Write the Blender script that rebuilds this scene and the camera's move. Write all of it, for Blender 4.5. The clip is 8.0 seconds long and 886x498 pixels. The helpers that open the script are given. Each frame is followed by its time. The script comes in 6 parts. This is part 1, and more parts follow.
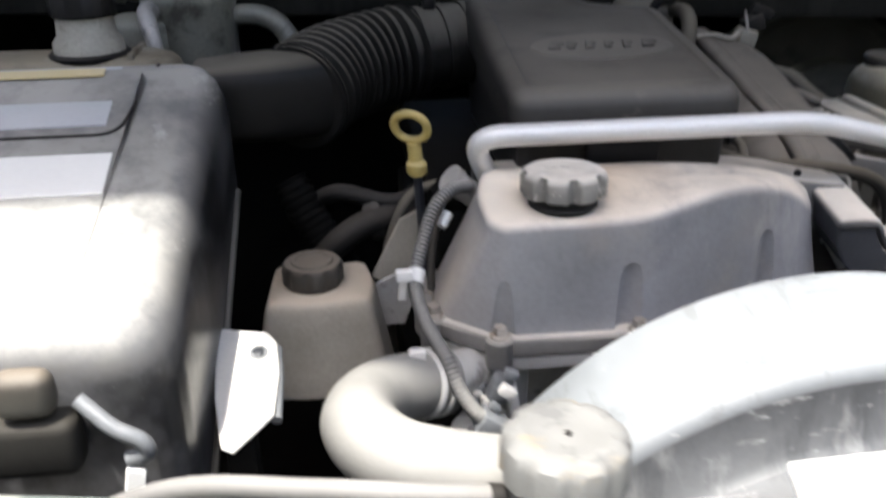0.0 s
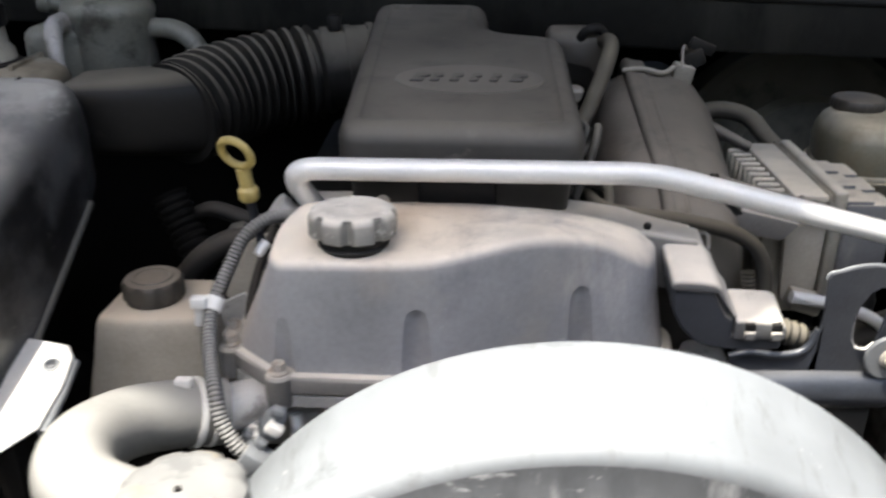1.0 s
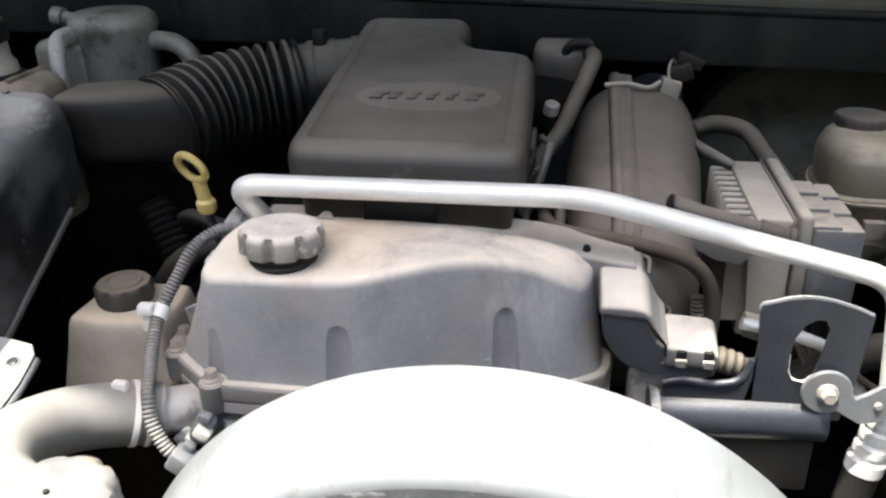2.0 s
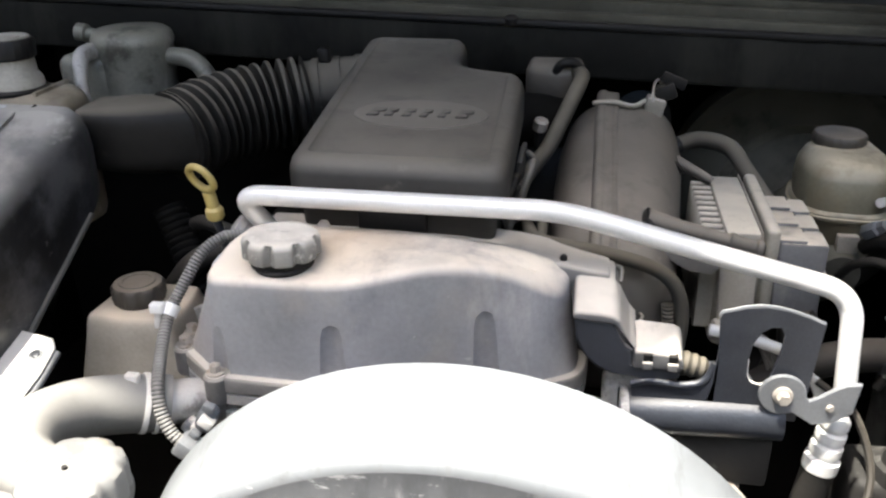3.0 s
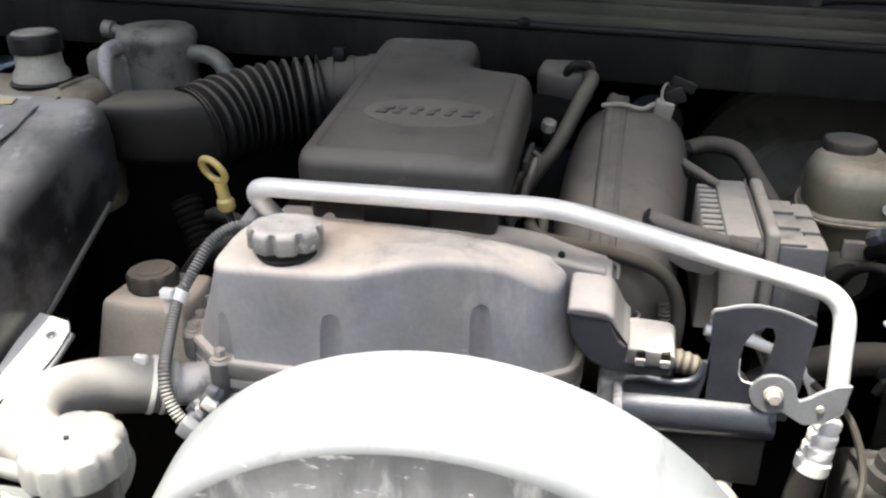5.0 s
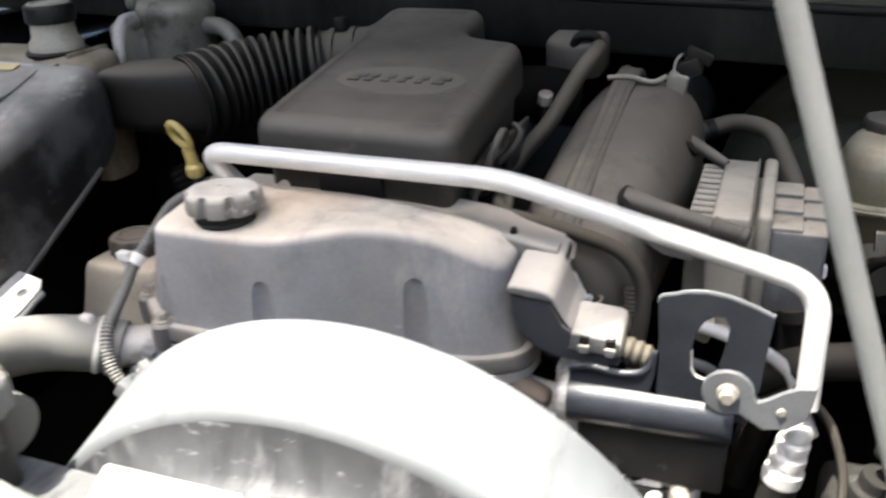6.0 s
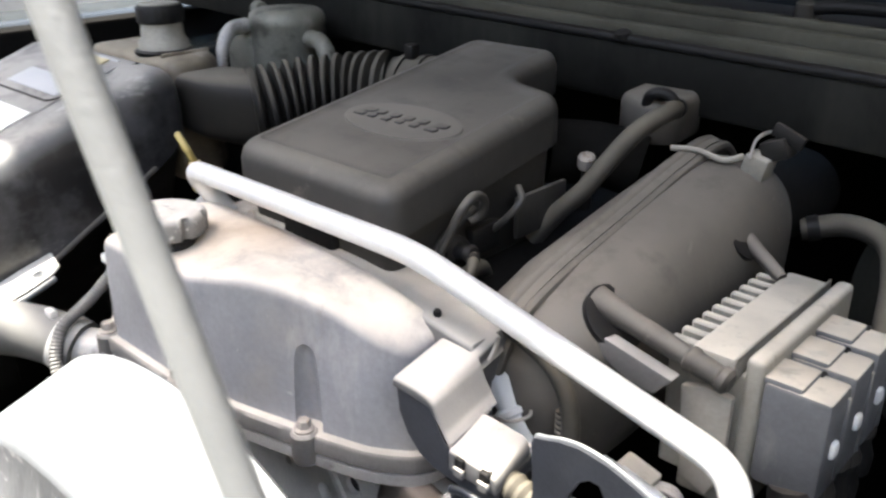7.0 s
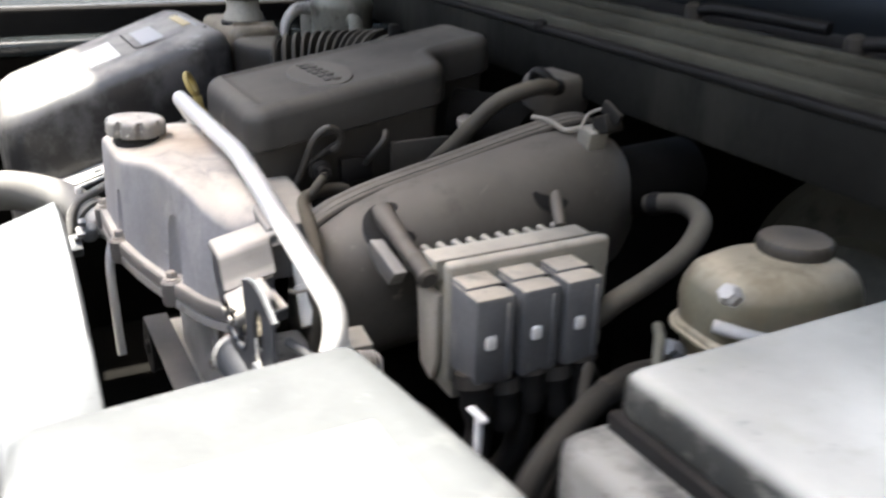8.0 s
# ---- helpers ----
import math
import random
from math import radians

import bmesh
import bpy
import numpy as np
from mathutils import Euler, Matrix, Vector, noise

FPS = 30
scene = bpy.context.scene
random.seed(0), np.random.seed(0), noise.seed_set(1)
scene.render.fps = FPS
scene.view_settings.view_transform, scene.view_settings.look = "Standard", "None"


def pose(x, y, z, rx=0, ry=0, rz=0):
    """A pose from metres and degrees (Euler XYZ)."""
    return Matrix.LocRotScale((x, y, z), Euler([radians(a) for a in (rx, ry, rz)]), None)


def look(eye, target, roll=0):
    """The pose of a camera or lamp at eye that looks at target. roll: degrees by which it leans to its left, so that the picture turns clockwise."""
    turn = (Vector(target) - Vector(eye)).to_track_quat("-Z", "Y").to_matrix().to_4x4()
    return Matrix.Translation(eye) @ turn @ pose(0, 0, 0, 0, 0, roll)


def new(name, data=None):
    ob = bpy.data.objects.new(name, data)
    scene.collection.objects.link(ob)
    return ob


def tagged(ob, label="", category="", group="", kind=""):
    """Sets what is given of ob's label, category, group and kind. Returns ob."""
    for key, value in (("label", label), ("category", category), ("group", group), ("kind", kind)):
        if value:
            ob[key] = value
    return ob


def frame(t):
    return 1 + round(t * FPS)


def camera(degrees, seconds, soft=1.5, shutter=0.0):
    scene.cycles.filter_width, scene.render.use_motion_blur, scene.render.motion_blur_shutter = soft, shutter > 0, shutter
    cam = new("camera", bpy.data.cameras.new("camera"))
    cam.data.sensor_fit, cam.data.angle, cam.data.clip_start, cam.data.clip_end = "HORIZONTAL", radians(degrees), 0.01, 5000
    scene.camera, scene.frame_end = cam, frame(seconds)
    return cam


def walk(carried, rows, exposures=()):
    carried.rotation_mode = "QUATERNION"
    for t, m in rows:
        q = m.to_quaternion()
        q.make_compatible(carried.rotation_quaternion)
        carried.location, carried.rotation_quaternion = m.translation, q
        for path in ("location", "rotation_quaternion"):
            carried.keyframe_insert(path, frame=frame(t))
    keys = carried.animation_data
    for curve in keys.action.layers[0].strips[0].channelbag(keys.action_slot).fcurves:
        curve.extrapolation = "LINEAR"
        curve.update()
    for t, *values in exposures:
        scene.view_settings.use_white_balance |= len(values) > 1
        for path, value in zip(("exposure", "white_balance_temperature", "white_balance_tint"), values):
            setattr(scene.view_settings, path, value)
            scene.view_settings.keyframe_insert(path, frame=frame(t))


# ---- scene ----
cam = camera(55.00, 8.0, 2.35, 0.35)
EXPOSURE = [(0, 2.72, 6850, 8), (0.6, 2.57, 6850, 8), (1.0, 2.85, 7050, 7), (1.2, 2.99, 7150, 7), (2.3, 3.13, 7150, 7), (3.5, 3.22, 7180, 7), (5.3, 3.21, 7200, 7), (6.2, 3.16, 7250, 7), (6.6, 3.4, 7250, 7), (7, 3.63, 7200, 7), (7.5, 3.68, 7150, 8), (8, 3.54, 7200, 8)]
PATH = [
    (0, (-0.0711, -0.1319, 1.3808), (0.0388, 0.7702, 0.9634), -0.63),
    (0.2, (0.0162, -0.1552, 1.3920), (0.0438, 0.7318, 0.9312), -3.39),
    (0.5, (0.0863, -0.1709, 1.3786), (0.0821, 0.7221, 0.9287), -2.72),
    (0.8, (0.1577, -0.1388, 1.4114), (0.1278, 0.7455, 0.9454), -2.06),
    (1, (0.1963, -0.1194, 1.4026), (0.1662, 0.7893, 0.9861), 0.20),
    (1.2, (0.2198, -0.0920, 1.4218), (0.2022, 0.8126, 0.9958), 1.49),
    (2.3, (0.3623, -0.1313, 1.4342), (0.2000, 0.7599, 1.0106), -1.61),
    (2.5, (0.3698, -0.1455, 1.4466), (0.2193, 0.7439, 1.0150), -1.08),
    (3, (0.3680, -0.1624, 1.4587), (0.2114, 0.7313, 1.0382), -0.73),
    (3.5, (0.3645, -0.1610, 1.4615), (0.1999, 0.7339, 1.0466), -0.98),
    (4, (0.3535, -0.1537, 1.4623), (0.1928, 0.7390, 1.0413), -0.58),
    (4.2, (0.3539, -0.1513, 1.4631), (0.1852, 0.7408, 1.0439), -0.43),
    (5.3, (0.4303, -0.1906, 1.4489), (0.2063, 0.6919, 1.0351), -0.37),
    (5.5, (0.4527, -0.1929, 1.4369), (0.1923, 0.6776, 1.0192), -0.71),
    (6, (0.5644, -0.1003, 1.4176), (0.2196, 0.7405, 1.0003), -2.37),
    (6.2, (0.6030, -0.0335, 1.4183), (0.2421, 0.7972, 0.9944), -0.57),
    (6.5, (0.6582, 0.0758, 1.4248), (0.1936, 0.8568, 1.0073), 1.19),
    (6.7, (0.6828, 0.1157, 1.4282), (0.1577, 0.8573, 1.0107), -0.04),
    (6.9, (0.7332, 0.1436, 1.4175), (0.1406, 0.8389, 1.0108), -0.00),
    (7, (0.7624, 0.1560, 1.4158), (0.1333, 0.8245, 1.0193), -0.46),
    (7.2, (0.8440, 0.1749, 1.3983), (0.1656, 0.7871, 0.9921), 1.22),
    (7.3, (0.8805, 0.1880, 1.4162), (0.2062, 0.7780, 0.9720), 2.25),
    (7.5, (0.9740, 0.2169, 1.4063), (0.2658, 0.7671, 0.9640), 2.64),
    (7.8, (1.0978, 0.2939, 1.4038), (0.3187, 0.7644, 0.9894), 1.10),
    (8, (1.1781, 0.3586, 1.3943), (0.3568, 0.7920, 1.0232), 1.06),
]
walk(cam, [(t, look(eye, target, roll)) for t, eye, target, roll in PATH], EXPOSURE)


# ---- light ----
world = bpy.data.worlds.new("sky")
scene.world = world
world.use_nodes = True
wn = world.node_tree
sky = wn.nodes.new("ShaderNodeTexSky")
sky.sky_type, sky.sun_disc = "NISHITA", False
sky.air_density, sky.dust_density = 0.92, 2.2
SUN_FROM = Vector((-0.2, -0.22, 1.0)).normalized()
sky.sun_elevation = math.asin(SUN_FROM.z)
sky.sun_rotation = math.atan2(SUN_FROM.x, SUN_FROM.y)
wn.links.new(sky.outputs[0], wn.nodes["Background"].inputs[0])
wn.nodes["Background"].inputs[1].default_value = 0.116
sun_data = bpy.data.lights.new("sun", "SUN")
sun_data.energy, sun_data.angle, sun_data.color = 1.7, radians(1.2), (1.0, 0.99, 0.975)
sun = new("sun", sun_data)
sun.matrix_world = look(SUN_FROM * 10, (0, 0, 0))


# ---- materials ----
def material(name, base, rough=0.6, metal=0.0, dust=0.0, dust_colour=(0.36, 0.32, 0.26), vary=0.25, scale=60.0, bump=0.15, up=0.75, low=-0.35, stain=None, over=(), spec=0.5, spill=()):
    """A weathered surface: base colour with grain and blotches, under dust that lies on what faces up."""
    m = bpy.data.materials.new(name)
    m.use_nodes = True
    n, l = m.node_tree.nodes, m.node_tree.links
    b = n["Principled BSDF"]
    b.inputs["Specular IOR Level"].default_value = spec
    geo, co = n.new("ShaderNodeNewGeometry"), n.new("ShaderNodeTexCoord")
    big, fine = n.new("ShaderNodeTexNoise"), n.new("ShaderNodeTexNoise")
    big.inputs["Scale"].default_value, big.inputs["Detail"].default_value = scale * 0.25, 5.0
    fine.inputs["Scale"].default_value, fine.inputs["Detail"].default_value = scale * 5, 3.0
    for t in (big, fine):
        l.new(geo.outputs["Position"], t.inputs["Vector"])
    tone = n.new("ShaderNodeMapRange")
    tone.inputs["From Min"].default_value, tone.inputs["From Max"].default_value = 0.3, 0.7
    tone.inputs["To Min"].default_value, tone.inputs["To Max"].default_value = 1 - vary, 1 + vary
    l.new(big.outputs["Fac"], tone.inputs["Value"])
    grain = n.new("ShaderNodeMapRange")
    grain.inputs["From Min"].default_value, grain.inputs["From Max"].default_value = 0.25, 0.75
    grain.inputs["To Min"].default_value, grain.inputs["To Max"].default_value = 1 - vary * 0.4, 1 + vary * 0.4
    l.new(fine.outputs["Fac"], grain.inputs["Value"])
    both = n.new("ShaderNodeMath")
    both.operation = "MULTIPLY"
    l.new(tone.outputs[0], both.inputs[0])
    l.new(grain.outputs[0], both.inputs[1])
    col = n.new("ShaderNodeVectorMath")
    col.operation = "SCALE"
    col.inputs[0].default_value = base
    l.new(both.outputs[0], col.inputs["Scale"])
    last = col.outputs[0]
    def stained(last, marks):
        """Blotches or streaks: colour, size, threshold, softness, strength and stretch of each."""
        for colour, size, least, soft, most, stretch in marks:
            spot, edge, mix, turn = n.new("ShaderNodeTexNoise"), n.new("ShaderNodeMapRange"), n.new("ShaderNodeMix"), n.new("ShaderNodeMapping")
            spot.inputs["Scale"].default_value, spot.inputs["Detail"].default_value, spot.inputs["Roughness"].default_value = size, 6.0, 0.65
            turn.inputs["Scale"].default_value = stretch
            l.new(geo.outputs["Position"], turn.inputs["Vector"])
            l.new(turn.outputs[0], spot.inputs["Vector"])
            edge.inputs["From Min"].default_value, edge.inputs["From Max"].default_value = least, least + soft
            edge.inputs["To Max"].default_value = most
            l.new(spot.outputs["Fac"], edge.inputs["Value"])
            mix.data_type = "RGBA"
            l.new(edge.outputs[0], mix.inputs["Factor"])
            l.new(last, mix.inputs["A"])
            mix.inputs["B"].default_value = (*colour, 1)
            last = mix.outputs["Result"]
        return last

    if stain:
        last = stained(last, [(*stain, 0.1, 1.0, (1, 1, 1))])
    rough_out = None
    if dust > 0:
        split, lift, patch, amount, mix = n.new("ShaderNodeSeparateXYZ"), n.new("ShaderNodeMapRange"), n.new("ShaderNodeMapRange"), n.new("ShaderNodeMath"), n.new("ShaderNodeMix")
        l.new(geo.outputs["Normal"], split.inputs[0])
        lift.inputs["From Min"].default_value, lift.inputs["From Max"].default_value = low, 0.95
        lift.inputs["To Min"].default_value, lift.inputs["To Max"].default_value = 1 - up, 1.0
        l.new(split.outputs["Z"], lift.inputs["Value"])
        patch.inputs["From Min"].default_value, patch.inputs["From Max"].default_value = 0.28, 0.68
        patch.inputs["To Min"].default_value, patch.inputs["To Max"].default_value = dust * 0.55, min(1.0, dust * 1.25)
        l.new(big.outputs["Fac"], patch.inputs["Value"])
        amount.operation = "MULTIPLY"
        l.new(lift.outputs[0], amount.inputs[0])
        l.new(patch.outputs[0], amount.inputs[1])
        mix.data_type = "RGBA"
        l.new(amount.outputs[0], mix.inputs["Factor"])
        l.new(last, mix.inputs["A"])
        mix.inputs["B"].default_value = (*dust_colour, 1)
        last = mix.outputs["Result"]
        matt = n.new("ShaderNodeMapRange")
        matt.inputs["To Min"].default_value, matt.inputs["To Max"].default_value = rough, 0.78
        l.new(amount.outputs[0], matt.inputs["Value"])
        rough_out = matt.outputs[0]
        if metal:
            less = n.new("ShaderNodeMapRange")
            less.inputs["To Min"].default_value, less.inputs["To Max"].default_value = metal, 0.0
            l.new(amount.outputs[0], less.inputs["Value"])
            l.new(less.outputs[0], b.inputs["Metallic"])
    else:
        b.inputs["Metallic"].default_value = metal
    last = stained(last, over)
    for colour, centre, reach, most in spill:
        way, ragged, fall, mix = n.new("ShaderNodeVectorMath"), n.new("ShaderNodeMath"), n.new("ShaderNodeMapRange"), n.new("ShaderNodeMix")
        way.operation, ragged.operation = "DISTANCE", "MULTIPLY_ADD"
        way.inputs[1].default_value = centre
        l.new(geo.outputs["Position"], way.inputs[0])
        l.new(big.outputs["Fac"], ragged.inputs[0])
        ragged.inputs[1].default_value = reach * 1.2
        l.new(way.outputs["Value"], ragged.inputs[2])
        fall.inputs["From Min"].default_value, fall.inputs["From Max"].default_value = reach * 0.6, reach * 1.6
        fall.inputs["To Min"].default_value, fall.inputs["To Max"].default_value = most, 0.0
        l.new(ragged.outputs[0], fall.inputs["Value"])
        mix.data_type = "RGBA"
        l.new(fall.outputs[0], mix.inputs["Factor"])
        l.new(last, mix.inputs["A"])
        mix.inputs["B"].default_value = (*colour, 1)
        last = mix.outputs["Result"]
    l.new(last, b.inputs["Base Color"])
    if rough_out is not None:
        l.new(rough_out, b.inputs["Roughness"])
    else:
        b.inputs["Roughness"].default_value = rough
    if bump:
        relief = n.new("ShaderNodeBump")
        relief.inputs["Strength"].default_value, relief.inputs["Distance"].default_value = bump, 0.002
        l.new(fine.outputs["Fac"], relief.inputs["Height"])
        l.new(relief.outputs[0], b.inputs["Normal"])
    return m


M = {}
M["cover"] = material("cover_plastic", (0.215, 0.22, 0.238), 0.5, dust=0.92, dust_colour=(0.8, 0.715, 0.6), scale=40, up=0.92, low=0.15, over=[((0.1, 0.102, 0.125), 8.0, 0.53, 0.16, 0.6, (1, 1, 0.8)), ((0.36, 0.32, 0.27), 9.0, 0.54, 0.2, 0.42, (1.3, 1, 1)), ((0.6, 0.57, 0.52), 110.0, 0.68, 0.04, 0.4, (1, 1, 1)), ((0.66, 0.62, 0.56), 15.0, 0.6, 0.16, 0.36, (1, 1, 0.35)), ((0.2, 0.17, 0.14), 26.0, 0.63, 0.08, 0.35, (1, 1, 0.6))], spill=[((0.42, 0.295, 0.185), (0.14, 0.545, 1.135), 0.085, 0.75), ((0.34, 0.26, 0.18), (0.0, 0.5, 1.06), 0.06, 0.45)])
M["loom"] = material("loom_cover_plastic", (0.022, 0.026, 0.034), 0.45, dust=0.95, dust_colour=(0.72, 0.67, 0.6), scale=50, up=0.97, low=0.25, over=[((0.12, 0.12, 0.12), 40.0, 0.64, 0.1, 0.4, (1, 1, 0.4))], spec=0.35)
M["loomlid"] = material("loom_lid_plastic", (0.06, 0.062, 0.068), 0.5, dust=0.97, dust_colour=(0.66, 0.61, 0.535), scale=50, up=0.92, low=0.15, over=[((0.2, 0.185, 0.165), 30.0, 0.62, 0.12, 0.45, (1, 1, 1))], spec=0.35)
M["cap"] = material("cap_plastic", (0.13, 0.126, 0.118), 0.5, dust=0.95, dust_colour=(0.7, 0.655, 0.58), scale=120, up=0.9, low=0.1, over=[((0.72, 0.68, 0.62), 80.0, 0.56, 0.08, 0.6, (1, 1, 1))])
M["lid"] = material("lid_plastic", (0.022, 0.0213, 0.02), 0.5, dust=0.62, dust_colour=(0.2, 0.18, 0.15), scale=26, up=0.93, low=0.2, vary=0.3, over=[((0.03, 0.029, 0.028), 14.0, 0.52, 0.2, 0.45, (1, 1.6, 1)), ((0.28, 0.25, 0.21), 30.0, 0.64, 0.08, 0.25, (1, 1, 1))])
M["black"] = material("black_plastic", (0.009, 0.009, 0.0095), 0.5, dust=0.22, dust_colour=(0.09, 0.077, 0.065), scale=40, up=0.93, low=0.1, spec=0.25)
M["tank"] = material("tank_plastic", (0.15, 0.125, 0.09), 0.5, dust=0.7, dust_colour=(0.3, 0.265, 0.2), scale=30, vary=0.4, up=0.85, low=0.0, over=[((0.07, 0.05, 0.035), 16.0, 0.5, 0.16, 0.7, (1, 1, 1)), ((0.42, 0.39, 0.33), 14.0, 0.6, 0.1, 0.6, (1, 1, 1))])
M["neck"] = material("cloudy_plastic", (0.3, 0.29, 0.25), 0.4, dust=0.5, dust_colour=(0.4, 0.37, 0.31), scale=50, vary=0.4, over=[((0.12, 0.11, 0.09), 40.0, 0.55, 0.1, 0.6, (1, 1, 1))])
M["bellows"] = material("bellows_rubber", (0.009, 0.0088, 0.0083), 0.6, dust=0.8, dust_colour=(0.18, 0.163, 0.134), scale=40, up=0.985, low=0.12, spec=0.2, over=[((0.03, 0.028, 0.025), 20.0, 0.55, 0.12, 0.5, (1, 1, 1))])
M["elbow"] = material("elbow_plastic", (0.008, 0.0079, 0.0077), 0.5, dust=0.8, dust_colour=(0.19, 0.172, 0.14), scale=22, up=0.97, low=0.55, vary=0.4, spec=0.18, over=[((0.01, 0.0098, 0.0095), 14.0, 0.52, 0.16, 0.5, (1, 1, 1)), ((0.1, 0.093, 0.08), 26.0, 0.62, 0.1, 0.3, (1, 1, 1))])
M["badge"] = material("badge_dust", (0.05, 0.047, 0.043), 0.5, dust=0.75, dust_colour=(0.21, 0.19, 0.158), scale=26, up=0.8, vary=0.35)
M["overflow"] = material("overflow_hose_rubber", (0.06, 0.058, 0.055), 0.6, dust=0.9, dust_colour=(0.24, 0.232, 0.22), scale=40, up=0.88, low=-0.2)
M["dustysteel"] = material("dusty_pipe_steel", (0.032, 0.036, 0.045), 0.36, metal=0.3, dust=0.14, dust_colour=(0.3, 0.28, 0.25), scale=60, up=0.985, low=0.55, over=[((0.3, 0.3, 0.3), 120.0, 0.7, 0.04, 0.6, (1, 1, 1))])
M["castbright"] = material("bright_cast_aluminium", (0.74, 0.73, 0.71), 0.5, metal=0.05, dust=0.6, dust_colour=(0.78, 0.76, 0.72), scale=60, over=[((0.1, 0.085, 0.07), 26.0, 0.62, 0.06, 0.7, (1, 1, 1)), ((0.06, 0.055, 0.05), 60.0, 0.68, 0.05, 0.7, (1, 1, 1))])
M["belt"] = material("belt_rubber", (0.1, 0.1, 0.1), 0.6, dust=0.6, dust_colour=(0.24, 0.235, 0.23), scale=50, up=0.9)
M["rubber"] = material("black_rubber", (0.012, 0.0117, 0.0113), 0.6, dust=0.4, dust_colour=(0.15, 0.13, 0.107), scale=60, up=0.97, low=0.0, spec=0.2)
M["airbox"] = material("airbox_plastic", (0.012, 0.012, 0.013), 0.3, dust=0.75, dust_colour=(0.4, 0.39, 0.365), scale=18, up=0.985, low=0.25, vary=0.4, over=[((0.09, 0.09, 0.094), 16.0, 0.45, 0.2, 0.75, (1, 1, 1)), ((0.5, 0.49, 0.47), 22.0, 0.62, 0.08, 0.4, (1, 0.6, 1))])
M["manifold"] = material("manifold_plastic", (0.036, 0.0335, 0.03), 0.5, dust=0.72, dust_colour=(0.255, 0.222, 0.18), scale=25, up=0.93, low=0.0, over=[((0.07, 0.062, 0.052), 18.0, 0.53, 0.2, 0.6, (1, 1, 1)), ((0.3, 0.27, 0.22), 40.0, 0.64, 0.08, 0.4, (1, 1, 1))])
M["pcm"] = material("cast_aluminium_dusty", (0.2, 0.19, 0.165), 0.5, metal=0.25, dust=0.95, dust_colour=(0.62, 0.56, 0.46), scale=60, up=0.85, low=0.05, over=[((0.06, 0.055, 0.045), 22.0, 0.6, 0.1, 0.35, (1, 1, 0.5)), ((0.2, 0.18, 0.15), 35.0, 0.6, 0.12, 0.4, (1, 1, 1))])
M["plug"] = material("plug_plastic", (0.1, 0.103, 0.108), 0.5, dust=0.97, dust_colour=(0.62, 0.55, 0.44), scale=60, up=0.97, low=0.25, over=[((0.3, 0.285, 0.25), 24.0, 0.56, 0.14, 0.55, (1, 1, 0.35)), ((0.03, 0.03, 0.03), 22.0, 0.58, 0.12, 0.35, (1, 1, 0.5))])
M["alu"] = material("aluminium_tube", (0.78, 0.78, 0.77), 0.42, metal=0.5, dust=0.35, dust_colour=(0.6, 0.58, 0.54), scale=60, vary=0.1, over=[((0.5, 0.49, 0.47), 26.0, 0.6, 0.12, 0.4, (1, 1, 1))])
M["cast"] = material("cast_metal", (0.44, 0.43, 0.41), 0.5, metal=0.5, dust=0.5, dust_colour=(0.44, 0.425, 0.4), scale=60, over=[((0.1, 0.09, 0.08), 28.0, 0.57, 0.1, 0.7, (1, 1, 1))])
M["steel"] = material("bracket_steel", (0.028, 0.031, 0.039), 0.36, metal=0.25, dust=0.08, dust_colour=(0.2, 0.195, 0.185), scale=70, up=0.96, low=0.2, over=[((0.16, 0.165, 0.17), 60.0, 0.68, 0.08, 0.45, (1, 1, 1)), ((0.045, 0.048, 0.054), 14.0, 0.54, 0.15, 0.5, (1, 1, 1))])
M["zinc"] = material("zinc_bolt", (0.4, 0.38, 0.35), 0.42, metal=0.6, dust=0.5, dust_colour=(0.36, 0.3, 0.24), scale=120, over=[((0.16, 0.1, 0.06), 90.0, 0.55, 0.1, 0.6, (1, 1, 1))])
M["shroud"] = material("shroud_plastic", (0.055, 0.057, 0.062), 0.4, dust=0.92, dust_colour=(0.285, 0.305, 0.32), scale=20, up=0.93, low=0.15, vary=0.4, over=[((0.11, 0.112, 0.115), 60.0, 0.56, 0.1, 0.5, (1, 0.25, 0.25)), ((0.05, 0.052, 0.056), 26.0, 0.6, 0.1, 0.35, (0.4, 1, 1)), ((0.4, 0.4, 0.39), 110.0, 0.66, 0.05, 0.5, (0.5, 1, 1))])
M["hose"] = material("radiator_hose_rubber", (0.06, 0.059, 0.056), 0.6, dust=0.95, dust_colour=(0.31, 0.3, 0.28), scale=40, up=0.88, low=-0.15, over=[((0.15, 0.145, 0.135), 20.0, 0.58, 0.15, 0.4, (1, 1, 1))])
M["support"] = material("support_paint", (0.1, 0.13, 0.122), 0.4, dust=0.5, dust_colour=(0.2, 0.21, 0.195), scale=30, up=0.6, vary=0.4, over=[((0.36, 0.355, 0.32), 13.0, 0.49, 0.12, 0.85, (1, 1, 1)), ((0.04, 0.05, 0.048), 18.0, 0.58, 0.08, 0.8, (1, 1, 1)), ((0.36, 0.36, 0.34), 60.0, 0.6, 0.06, 0.6, (0.4, 1, 1))])
M["yellow"] = material("yellow_plastic", (0.47, 0.36, 0.11), 0.45, dust=0.4, dust_colour=(0.42, 0.35, 0.22), scale=100)
M["tan"] = material("reservoir_plastic", (0.27, 0.25, 0.215), 0.5, dust=0.92, dust_colour=(0.52, 0.44, 0.34), scale=50, up=0.92, low=0.1)
